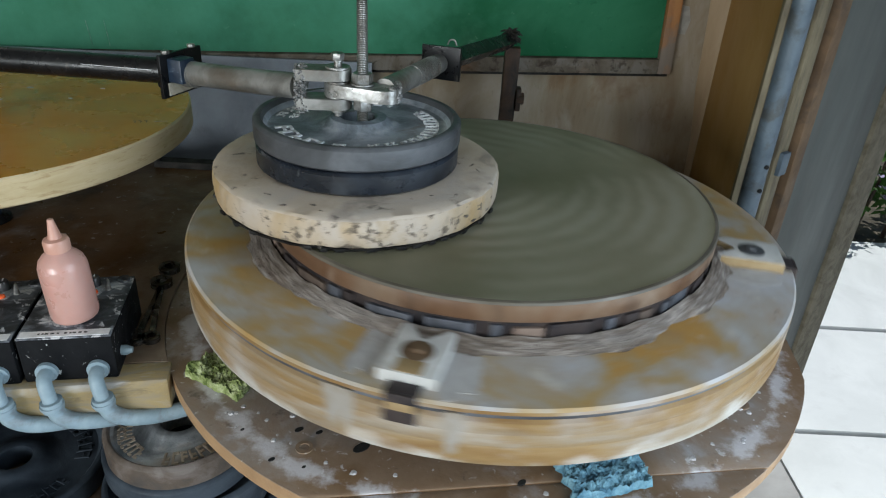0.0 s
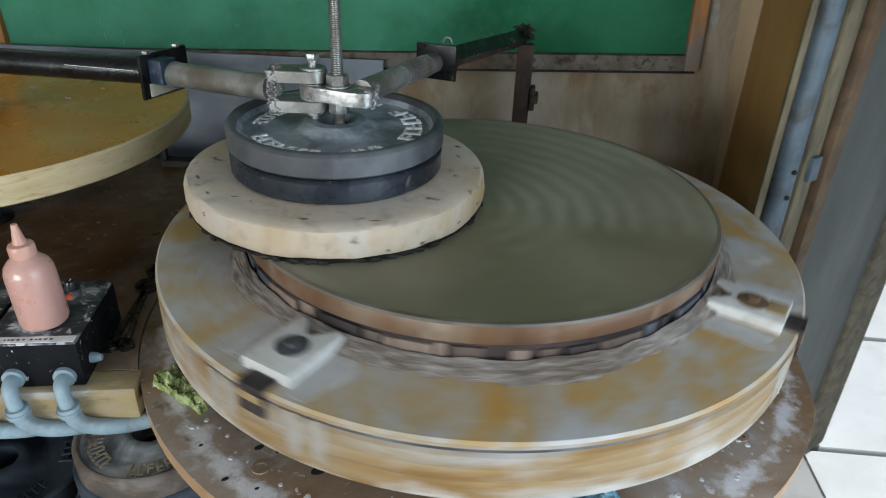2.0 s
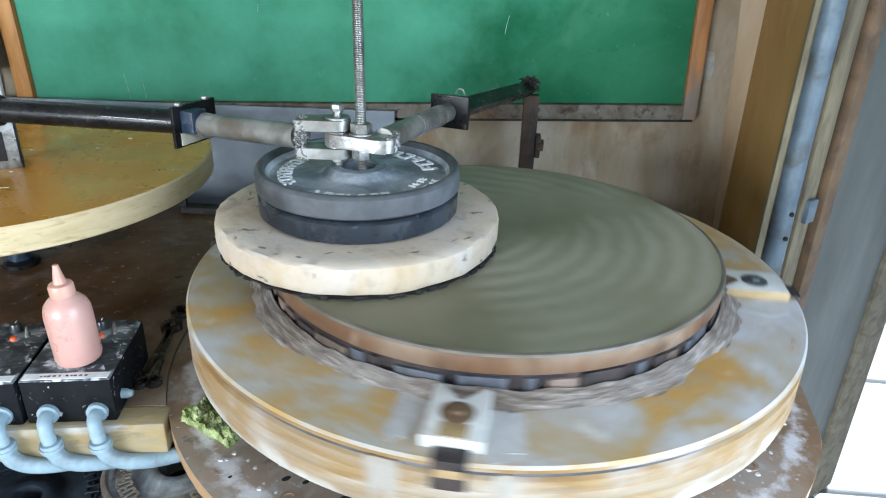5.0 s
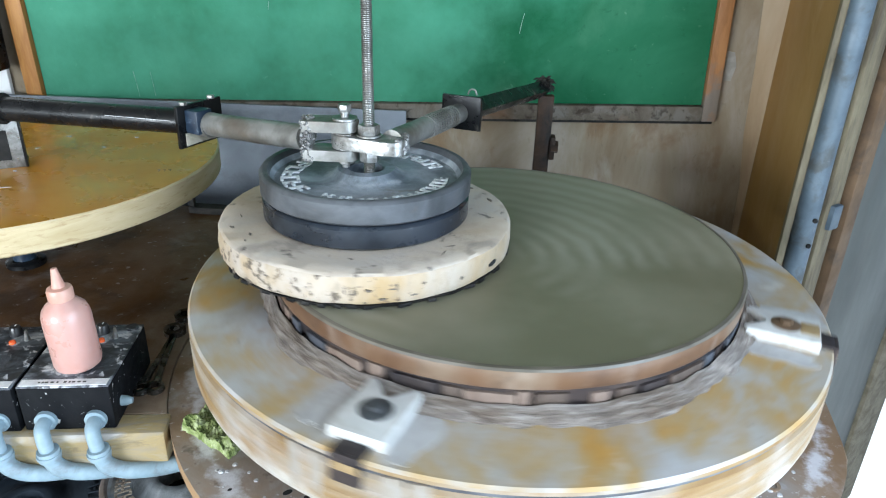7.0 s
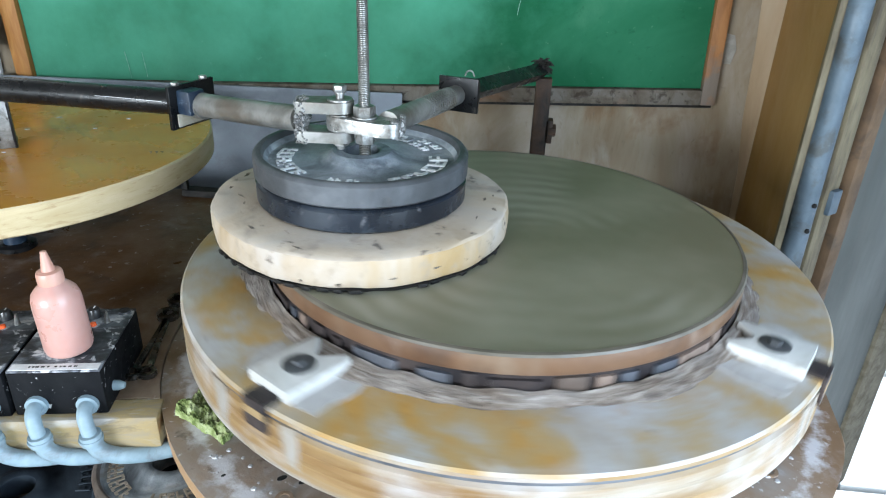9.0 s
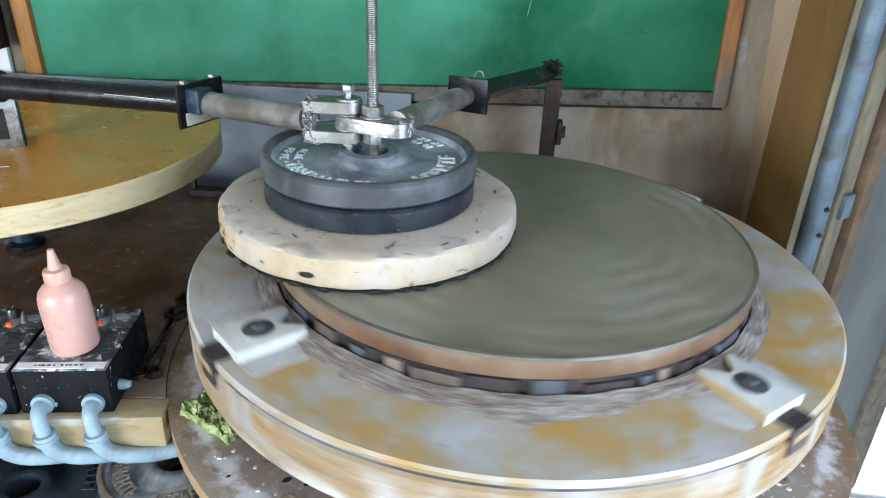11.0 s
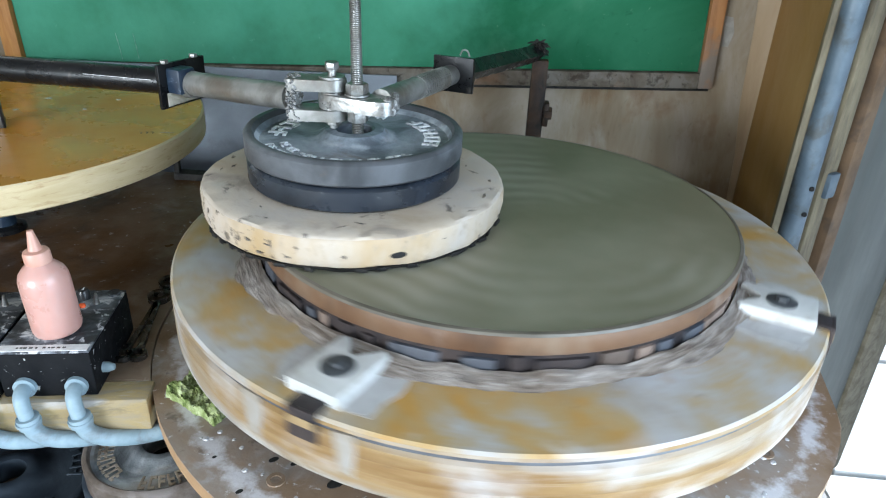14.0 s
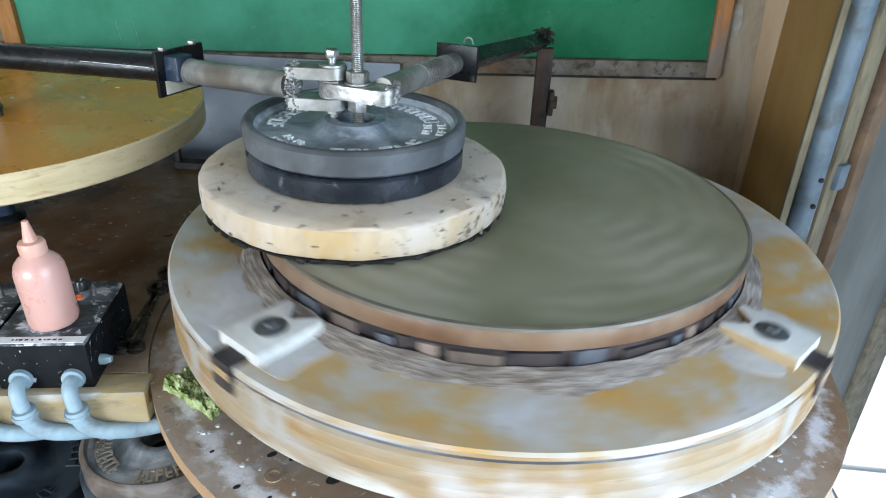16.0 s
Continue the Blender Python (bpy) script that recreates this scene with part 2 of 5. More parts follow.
M["plain_wall"] = material("beige_workshop_wall", [(0.4, (0.30, 0.28, 0.25)), (0.6, (0.36, 0.34, 0.30))], 2, 0.8)
M["bench"] = material("dark_stained_bench_top", [(0.38, (0.055, 0.024, 0.006)), (0.5, (0.095, 0.044, 0.013)), (0.62, (0.13, 0.075, 0.04))], 4.5, 0.4, bump=0.15, stains=[((0.26, 0.24, 0.225), 8, 0.55, 0.69, 0.5), ((0.02, 0.014, 0.01), 12, 0.56, 0.68, 0.6), ((0.45, 0.44, 0.43), 60, 0.63, 0.7, 0.6)])
M["bench_edge"] = material("pale_lumber_bench_edge", [(0.38, (0.225, 0.189, 0.135)), (0.5, (0.288, 0.216, 0.099)), (0.62, (0.324, 0.306, 0.279))], 14, 0.65, stretch=(0.6, 2, 2), bump=0.15, stains=[((0.08, 0.06, 0.04), 24, 0.55, 0.66, 0.6)])
M["lower_disc"] = material("slurry_caked_brown_board", [(0.36, (0.165, 0.10, 0.052)), (0.48, (0.215, 0.15, 0.10)), (0.60, (0.25, 0.21, 0.18)), (0.66, (0.33, 0.325, 0.335))], 6, 0.45, bump=0.3, bump_scale=45, stains=[((0.24, 0.125, 0.04), 6, 0.56, 0.70, 0.45), ((0.46, 0.45, 0.46), 12, 0.57, 0.70, 0.45), ((0.55, 0.55, 0.57), 60, 0.62, 0.68, 0.7), ((0.06, 0.04, 0.03), 40, 0.62, 0.7, 0.6)])
M["disc_rim"] = material("brown_board_rim", [(0.36, (0.20, 0.11, 0.05)), (0.6, (0.33, 0.21, 0.11))], 8, 0.5, bump=0.15, stains=[((0.5, 0.46, 0.42), 24, 0.6, 0.72, 0.5)])
M["hole"] = material("black_hole_shade", [(0.4, (0.004, 0.004, 0.004)), (0.6, (0.008, 0.007, 0.006))], 40, 0.9)
M["crust"] = material("pale_dried_crust", [(0.36, (0.36, 0.345, 0.35)), (0.6, (0.54, 0.53, 0.55))], 30, 0.8, bump=0.6)
M["box_top"] = material("slurry_spattered_black_box", [(0.42, (0.014, 0.016, 0.021)), (0.5, (0.045, 0.05, 0.06)), (0.58, (0.12, 0.13, 0.15)), (0.66, (0.26, 0.275, 0.30))], 26, 0.55, bump=0.2, stains=[((0.50, 0.50, 0.52), 55, 0.55, 0.62, 0.8), ((0.01, 0.01, 0.012), 34, 0.54, 0.6, 0.8)])
M["box_side"] = material("black_enclosure", [(0.4, (0.0032, 0.0036, 0.0048)), (0.6, (0.0072, 0.0076, 0.0088))], 12, 0.6, stains=[((0.5, 0.5, 0.5), 110, 0.635, 0.67, 0.8)])
M["label_white"] = material("scuffed_white_label", [(0.4, (0.52, 0.52, 0.53)), (0.6, (0.66, 0.66, 0.67))], 50, 0.6, stains=[((0.3, 0.3, 0.31), 40, 0.64, 0.74, 0.5)])
M["bottle"] = material("translucent_pink_plastic", [(0.4, (0.42, 0.235, 0.20)), (0.6, (0.46, 0.275, 0.24))], 8, 0.35, bump=0.03, stains=[((0.55, 0.27, 0.2), 40, 0.72, 0.8, 0.5)])
M["bottle"].node_tree.nodes["Principled BSDF"].inputs["Subsurface Weight"].default_value = 0.25
M["bottle"].node_tree.nodes["Principled BSDF"].inputs["Subsurface Radius"].default_value = (0.02, 0.01, 0.008)
M["nozzle"] = material("pale_peach_plastic", [(0.4, (0.44, 0.24, 0.185)), (0.6, (0.50, 0.30, 0.24))], 12, 0.4)
M["knob"] = material("black_knob_plastic", [(0.4, (0.012, 0.012, 0.013)), (0.6, (0.03, 0.03, 0.032))], 30, 0.35)
M["orange"] = material("orange_indicator", [(0.4, (0.75, 0.10, 0.02)), (0.6, (0.85, 0.16, 0.04))], 30, 0.3)
M["flex"] = material("pale_blue_grey_conduit_fitting", [(0.38, (0.165, 0.225, 0.265)), (0.6, (0.245, 0.315, 0.36))], 12, 0.5, bump=0.12, stains=[((0.12, 0.13, 0.14), 30, 0.55, 0.66, 0.6)])
M["wrench"] = material("dark_greasy_chrome", [(0.4, (0.07, 0.066, 0.06)), (0.6, (0.20, 0.19, 0.18))], 25, 0.25, metal=0.9)
M["rag_green"] = material("yellow_green_scouring_pad", [(0.38, (0.10, 0.135, 0.03)), (0.5, (0.235, 0.28, 0.10)), (0.62, (0.37, 0.41, 0.22))], 70, 0.95, bump=0.9, bump_scale=180)
M["rag_blue"] = material("blue_scouring_cloth", [(0.36, (0.06, 0.15, 0.22)), (0.6, (0.17, 0.32, 0.40))], 60, 0.95, bump=0.9, bump_scale=180)
M["leaf"] = material("hedge_leaf", [(0.36, (0.05, 0.11, 0.03)), (0.6, (0.10, 0.19, 0.06))], 6, 0.55)
leaf_nodes, leaf_links = M["leaf"].node_tree.nodes, M["leaf"].node_tree.links
thin = leaf_nodes.new("ShaderNodeBsdfTranslucent")
thin.inputs["Color"].default_value = (0.12, 0.26, 0.05, 1)
blend = leaf_nodes.new("ShaderNodeMixShader")
blend.inputs[0].default_value = 0.5
leaf_links.new(leaf_nodes["Principled BSDF"].outputs[0], blend.inputs[1])
leaf_links.new(thin.outputs[0], blend.inputs[2])
leaf_links.new(blend.outputs[0], leaf_nodes["Material Output"].inputs["Surface"])
M["flower"] = material("lilac_flower", [(0.4, (0.40, 0.32, 0.55)), (0.6, (0.55, 0.47, 0.68))], 20, 0.7)
M["weight_dusty"] = material("dust_coated_iron", [(0.38, (0.07, 0.075, 0.08)), (0.5, (0.17, 0.18, 0.19)), (0.62, (0.34, 0.355, 0.36))], 12, 0.65, bump=0.5, stains=[((0.24, 0.17, 0.10), 10, 0.52, 0.66, 0.6)])
M["weight_black"] = material("dusty_black_iron", [(0.36, (0.014, 0.019, 0.027)), (0.6, (0.042, 0.053, 0.068))], 9, 0.5, bump=0.25, stains=[((0.22, 0.2, 0.17), 12, 0.66, 0.8, 0.4)])
M["dark_wood"] = material("dark_cabinet_wood", [(0.4, (0.04, 0.025, 0.015)), (0.6, (0.08, 0.05, 0.03))], 6, 0.7)
M["tan_letter"] = material("dusty_tan_letter", [(0.38, (0.24, 0.19, 0.14)), (0.6, (0.40, 0.34, 0.27))], 40, 0.7, bump=0.4)
M["board_stile"] = material("stained_orange_stile", [(0.38, (0.20, 0.085, 0.025)), (0.6, (0.28, 0.13, 0.045))], 9, 0.6, stretch=(5, 5, 0.8), stains=[((0.10, 0.05, 0.025), 20, 0.6, 0.74, 0.6)])
M["weight_rust"] = material("rust_brown_iron_rim", [(0.36, (0.03, 0.028, 0.028)), (0.5, (0.065, 0.047, 0.034)), (0.64, (0.13, 0.11, 0.10))], 14, 0.65, bump=0.4)
M["splash_sheet"] = material("blue_grey_sheet", [(0.38, (0.085, 0.098, 0.118)), (0.6, (0.145, 0.163, 0.19))], 5, 0.5, metal=0.2, stains=[((0.05, 0.05, 0.05), 12, 0.56, 0.7, 0.5)])
M["patch"] = material("pale_grey_filler", [(0.38, (0.19, 0.175, 0.15)), (0.6, (0.26, 0.245, 0.22))], 30, 0.8, bump=0.4)
for key in ("black_paint", "black_plate", "box_side", "iron_rim", "soot_and_gap", "rust_post", "weight_black"):
    M[key].node_tree.nodes["Principled BSDF"].inputs["Specular IOR Level"].default_value = 0.28
M["white_wall"] = material("white_painted_plywood", [(0.4, (0.66, 0.66, 0.65)), (0.6, (0.74, 0.74, 0.73))], 4, 0.7)


def slurry_material():
    """Wet olive-grey grinding slurry with thin rubbed arcs."""
    m = bpy.data.materials.new("wet_grinding_slurry")
    m.use_nodes = True
    nt = m.node_tree
    n, l = nt.nodes, nt.links
    b = n["Principled BSDF"]
    tc = n.new("ShaderNodeTexCoord")
    broad = n.new("ShaderNodeTexNoise")
    broad.inputs["Scale"].default_value, broad.inputs["Detail"].default_value = 5.0, 5.0
    l.new(tc.outputs["Object"], broad.inputs["Vector"])
    ramp = n.new("ShaderNodeValToRGB")
    ramp.color_ramp.elements[0].position, ramp.color_ramp.elements[0].color = 0.36, (0.122, 0.115, 0.072, 1)
    ramp.color_ramp.elements[1].position, ramp.color_ramp.elements[1].color = 0.66, (0.195, 0.183, 0.13, 1)
    l.new(broad.outputs["Fac"], ramp.inputs[0])
    mp = n.new("ShaderNodeMapping")
    mp.inputs["Location"].default_value = (0.05, -0.03, 0)
    l.new(tc.outputs["Object"], mp.inputs["Vector"])
    wave = n.new("ShaderNodeTexWave")
    wave.wave_type, wave.rings_direction = "RINGS", "Z"
    wave.inputs["Scale"].default_value, wave.inputs["Distortion"].default_value = 9.0, 3.5
    wave.inputs["Detail"].default_value, wave.inputs["Detail Scale"].default_value = 2.0, 1.2
    l.new(mp.outputs[0], wave.inputs["Vector"])
    patch = n.new("ShaderNodeTexNoise")
    patch.inputs["Scale"].default_value = 4.0
    l.new(mp.outputs[0], patch.inputs["Vector"])
    sel = n.new("ShaderNodeMapRange")
    sel.inputs["From Min"].default_value, sel.inputs["From Max"].default_value = 0.50, 0.66
    l.new(patch.outputs["Fac"], sel.inputs["Value"])
    mul = n.new("ShaderNodeMath")
    mul.operation = "MULTIPLY"
    l.new(wave.outputs["Fac"], mul.inputs[0])
    l.new(sel.outputs[0], mul.inputs[1])
    half = n.new("ShaderNodeMath")
    half.operation = "MULTIPLY"
    half.inputs[1].default_value = 0.7
    l.new(mul.outputs[0], half.inputs[0])
    mix = n.new("ShaderNodeMix")
    mix.data_type = "RGBA"
    l.new(half.outputs[0], mix.inputs["Factor"])
    l.new(ramp.outputs[0], mix.inputs["A"])
    mix.inputs["B"].default_value = (0.25, 0.24, 0.19, 1)
    l.new(mix.outputs["Result"], b.inputs["Base Color"])
    b.inputs["Roughness"].default_value = 0.42
    b.inputs["Specular IOR Level"].default_value = 0.25
    bp = n.new("ShaderNodeBump")
    bp.inputs["Strength"].default_value, bp.inputs["Distance"].default_value = 0.04, 0.002
    l.new(wave.outputs["Fac"], bp.inputs["Height"])
    l.new(bp.outputs[0], b.inputs["Normal"])
    return m


M["slurry"] = slurry_material()


def crust_material():
    """Clotted grit dragged into streaks round the axis of the turntable."""
    m = bpy.data.materials.new("clotted_grey_grit")
    m.use_nodes = True
    n, l = m.node_tree.nodes, m.node_tree.links
    b = n["Principled BSDF"]
    tc = n.new("ShaderNodeTexCoord")
    grad = n.new("ShaderNodeTexGradient")
    grad.gradient_type = "RADIAL"
    l.new(tc.outputs["Object"], grad.inputs[0])
    size = n.new("ShaderNodeVectorMath")
    size.operation = "LENGTH"
    l.new(tc.outputs["Object"], size.inputs[0])
    vec = n.new("ShaderNodeCombineXYZ")
    turn = n.new("ShaderNodeMath")
    turn.operation = "MULTIPLY"
    turn.inputs[1].default_value = 2.2
    l.new(grad.outputs["Fac"], turn.inputs[0])
    l.new(turn.outputs[0], vec.inputs[0])
    sep = n.new("ShaderNodeSeparateXYZ")
    l.new(tc.outputs["Object"], sep.inputs[0])
    flat = n.new("ShaderNodeCombineXYZ")
    l.new(sep.outputs[0], flat.inputs[0])
    l.new(sep.outputs[1], flat.inputs[1])
    l.new(flat.outputs[0], size.inputs[0])
    far = n.new("ShaderNodeMath")
    far.operation = "MULTIPLY"
    far.inputs[1].default_value = 6.0
    l.new(size.outputs["Value"], far.inputs[0])
    l.new(far.outputs[0], vec.inputs[1])
    tones = []
    for scale, stops in ((30.0, ((0.36, 0.06, 0.046, 0.037), (0.48, 0.14, 0.115, 0.095), (0.58, 0.25, 0.22, 0.195), (0.68, 0.40, 0.375, 0.35))), (7.0, ((0.40, 0.11, 0.075, 0.05), (0.60, 0.26, 0.235, 0.22)))):
        t = n.new("ShaderNodeTexNoise")
        t.inputs["Scale"].default_value, t.inputs["Detail"].default_value, t.inputs["Roughness"].default_value = scale, 7, 0.65
        l.new(vec.outputs[0], t.inputs["Vector"])
        ramp = n.new("ShaderNodeValToRGB")
        e = ramp.color_ramp.elements
        while len(e) < len(stops):
            e.new(0.5)
        for k, (p, r, g, bl) in enumerate(stops):
            e[k].position, e[k].color = p, (r, g, bl, 1)
        l.new(t.outputs["Fac"], ramp.inputs[0])
        tones.append((t, ramp))
    mix = n.new("ShaderNodeMix")
    mix.data_type = "RGBA"
    mix.inputs["Factor"].default_value = 0.4
    l.new(tones[0][1].outputs[0], mix.inputs["A"])
    l.new(tones[1][1].outputs[0], mix.inputs["B"])
    l.new(mix.outputs["Result"], b.inputs["Base Color"])
    b.inputs["Roughness"].default_value = 0.9
    bp = n.new("ShaderNodeBump")
    bp.inputs["Strength"].default_value, bp.inputs["Distance"].default_value = 0.9, 0.004
    l.new(tones[0][0].outputs["Fac"], bp.inputs["Height"])
    l.new(bp.outputs[0], b.inputs["Normal"])
    return m


M["putty"] = crust_material()


def stain_or_light(m, rgb, scale, lo, hi, amount, ring=None, sector=None, height=None):
    """A stain, or light put into the colour, that keeps to a ring (radius, half width), a sector (degrees, sharpness)
    or a height band (z, half width) of its thing, broken up by noise.
    """
    nt = m.node_tree
    n, l = nt.nodes, nt.links
    b = n["Principled BSDF"]
    old = b.inputs["Base Color"].links[0].from_socket
    tc = n.new("ShaderNodeTexCoord")
    sep = n.new("ShaderNodeSeparateXYZ")
    l.new(tc.outputs["Object"], sep.inputs[0])

    def math_node(op, a, b2=None):
        q = n.new("ShaderNodeMath")
        q.operation = op
        for i, v in enumerate((a, b2)):
            if v is None:
                continue
            if isinstance(v, (int, float)):
                q.inputs[i].default_value = v
            else:
                l.new(v, q.inputs[i])
        return q.outputs[0]

    t = n.new("ShaderNodeTexNoise")
    t.inputs["Scale"].default_value, t.inputs["Detail"].default_value, t.inputs["Roughness"].default_value = scale, 8, 0.65
    l.new(tc.outputs["Object"], t.inputs["Vector"])
    value = t.outputs["Fac"]
    if ring or height:
        c, w = ring or height
        d = math_node("SQRT", math_node("ADD", math_node("MULTIPLY", sep.outputs[0], sep.outputs[0]), math_node("MULTIPLY", sep.outputs[1], sep.outputs[1]))) if ring else sep.outputs[2]
        off = math_node("DIVIDE", math_node("ABSOLUTE", math_node("SUBTRACT", d, c)), w)
        value = math_node("SUBTRACT", value, math_node("MULTIPLY", off, 0.12))
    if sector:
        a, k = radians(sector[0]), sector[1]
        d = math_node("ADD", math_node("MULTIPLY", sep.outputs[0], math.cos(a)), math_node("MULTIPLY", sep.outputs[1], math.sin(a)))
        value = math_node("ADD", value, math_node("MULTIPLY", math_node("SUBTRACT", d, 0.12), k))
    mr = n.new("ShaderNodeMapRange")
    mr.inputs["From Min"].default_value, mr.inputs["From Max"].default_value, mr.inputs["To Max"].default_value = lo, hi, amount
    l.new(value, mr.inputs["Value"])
    mx = n.new("ShaderNodeMix")
    mx.data_type = "RGBA"
    l.new(mr.outputs[0], mx.inputs["Factor"])
    l.new(old, mx.inputs["A"])
    mx.inputs["B"].default_value = (*rgb, 1)
    l.new(mx.outputs["Result"], b.inputs["Base Color"])


for key, level in (("box_side", 0.1), ("black_paint", 0.25), ("pitch", 0.2), ("weight_black", 0.2), ("soot_and_gap", 0.1), ("iron_rim", 0.3), ("black_plate", 0.5), ("recess", 0.2), ("panel", 0.25), ("bench", 0.3), ("chalk", 0.04), ("wall", 0.08), ("board_dirty", 0.1), ("mirror_side", 0.25), ("iron", 0.25), ("far_edge", 0.3), ("brown_wall", 0.25), ("tool", 0.3), ("tool_edge", 0.3), ("deck_side", 0.35)):
    M[key].node_tree.nodes["Principled BSDF"].inputs["Specular IOR Level"].default_value = level
stain_or_light(M["lower_disc"], (0.58, 0.57, 0.60), 18, 0.38, 0.52, 0.75, ring=(0.456, 0.013))
# chalk haze grading paler leftwards; part of it is light put into the colour
stain_or_light(M["chalk"], (0.085, 0.265, 0.175), 1.7, 0.12, 0.52, 0.95, sector=(180, 0.30))
stain_or_light(M["iron"], (0.42, 0.45, 0.48), 34, 0.44, 0.60, 0.55, ring=(0.050, 0.007))
stain_or_light(M["iron"], (0.46, 0.49, 0.53), 26, 0.44, 0.6, 0.6, ring=(0.124, 0.008))
stain_or_light(M["bench"], (0.185, 0.145, 0.11), 11, -0.86, -0.50, 0.9, sector=(0, 2.0))
stain_or_light(M["bench"], (0.38, 0.36, 0.34), 55, -0.42, -0.28, 0.8, sector=(0, 2.0))
stain_or_light(M["deck_side"], (0.40, 0.40, 0.41), 6, 0.52, 0.64, 0.65)
stain_or_light(M["board_stile"], (0.13, 0.12, 0.105), 14, 0.30, 0.50, 0.85, height=(-0.02, 0.06))
stain_or_light(M["tool_edge"], (0.08, 0.065, 0.05), 75, 0.60, 0.66, 0.9, sector=(-78, 0.9))
stain_or_light(M["tool_edge"], (0.33, 0.26, 0.17), 30, 0.60, 0.72, 0.6, sector=(-78, 0.8))
stain_or_light(M["deck_side"], (0.52, 0.51, 0.49), 10, 0.40, 0.56, 0.8, height=(0.948, 0.016))
stain_or_light(M["deck_top"], (0.44, 0.44, 0.47), 9, 0.48, 0.62, 0.4, ring=(0.438, 0.02))


# ---- mesh helpers ----
def finish(name, bm, mats, smooth=True):
    me = bpy.data.meshes.new(name)
    bm.normal_update()
    bm.to_mesh(me)
    bm.free()
    for m in mats if isinstance(mats, (list, tuple)) else [mats]:
        me.materials.append(m)
    if smooth:
        me.polygons.foreach_set("use_smooth", [True] * len(me.polygons))
        me.set_sharp_from_angle(angle=radians(35))
    return me


def part(name, bm, mats, parent=None, label="", at=None):
    ob = new(name, finish(name, bm, mats))
    if parent is not None:
        ob.parent = parent
    if at is not None:
        ob.matrix_basis = at
    if label:
        tagged(ob, label)
    return ob


def thing(name, at, label, category, group="", kind=""):
    ob = new(name)
    ob.empty_display_size = 0.05
    ob.matrix_basis = at
    return tagged(ob, label, category, group, kind)


def box(sx, sy, sz, at=None, bevel=0.002, bm=None):
    """A bevelled box standing on its local z = 0."""
    own = bmesh.new()
    bmesh.ops.create_cube(own, size=1)
    bmesh.ops.scale(own, vec=(sx, sy, sz), verts=own.verts)
    bmesh.ops.translate(own, vec=(0, 0, sz / 2), verts=own.verts)
    if bevel:
        bmesh.ops.bevel(own, geom=own.edges[:], offset=bevel, segments=2, affect="EDGES", profile=0.6)
    return merged(bm, own, at)


def merged(bm, own, at=None):
    if at is not None:
        own.transform(at)
    if bm is None:
        return own
    me = bpy.data.meshes.new("join")
    own.to_mesh(me)
    own.free()
    bm.from_mesh(me)
    bpy.data.meshes.remove(me)
    return bm


def lathe(profile, seg=64, bm=None, at=None, mats=None):
    """Turns a list of (radius, z) about z; a radius of 0 closes the end. mats: a material index for each stretch."""
    own = bmesh.new()
    rings = []
    for r, z in profile:
        if r < 1e-6:
            rings.append([own.verts.new((0, 0, z))])
        else:
            rings.append([own.verts.new((r * math.cos(2 * math.pi * k / seg), r * math.sin(2 * math.pi * k / seg), z)) for k in range(seg)])
    for i in range(len(rings) - 1):
        a, b = rings[i], rings[i + 1]
        for k in range(seg):
            k2 = (k + 1) % seg
            if len(a) == 1 and len(b) == 1:
                continue
            if len(a) == 1:
                f = own.faces.new((a[0], b[k2], b[k]))
            elif len(b) == 1:
                f = own.faces.new((a[k], a[k2], b[0]))
            else:
                f = own.faces.new((a[k], a[k2], b[k2], b[k]))
            if mats:
                f.material_index = mats[i]
    bmesh.ops.recalc_face_normals(own, faces=own.faces)
    return merged(bm, own, at)


def tube(points, radius, seg=14, bm=None, cap=True):
    """A round bar along a line of points."""
    own = bmesh.new()
    pts = [Vector(p) for p in points]
    rings, up = [], None
    for i, p in enumerate(pts):
        d = (pts[min(i + 1, len(pts) - 1)] - pts[max(i - 1, 0)]).normalized()
        ref = Vector((0, 0, 1)) if abs(d.z) < 0.9 else Vector((1, 0, 0))
        side = d.cross(ref).normalized() if up is None else (up - d * up.dot(d)).normalized()
        up = side
        other = d.cross(side)
        r = radius[i] if isinstance(radius, (list, tuple)) else radius
        rings.append([own.verts.new(p + r * (math.cos(2 * math.pi * k / seg) * side + math.sin(2 * math.pi * k / seg) * other)) for k in range(seg)])
    for a, b in zip(rings, rings[1:]):
        for k in range(seg):
            own.faces.new((a[k], a[(k + 1) % seg], b[(k + 1) % seg], b[k]))
    if cap:
        own.faces.new(rings[0])
        own.faces.new(rings[-1])
    bmesh.ops.recalc_face_normals(own, faces=own.faces)
    return merged(bm, own)


def curve(points, steps=6):
    """A smooth line through points (Catmull-Rom)."""
    p = [Vector(q) for q in points]
    p = [2 * p[0] - p[1]] + p + [2 * p[-1] - p[-2]]
    out = []
    for i in range(1, len(p) - 2):
        for s in range(steps):
            t = s / steps
            out.append(0.5 * (2 * p[i] + (p[i + 1] - p[i - 1]) * t + (2 * p[i - 1] - 5 * p[i] + 4 * p[i + 1] - p[i + 2]) * t * t + (3 * p[i] - p[i - 1] - 3 * p[i + 1] + p[i + 2]) * t ** 3))
    return out + [p[-2]]


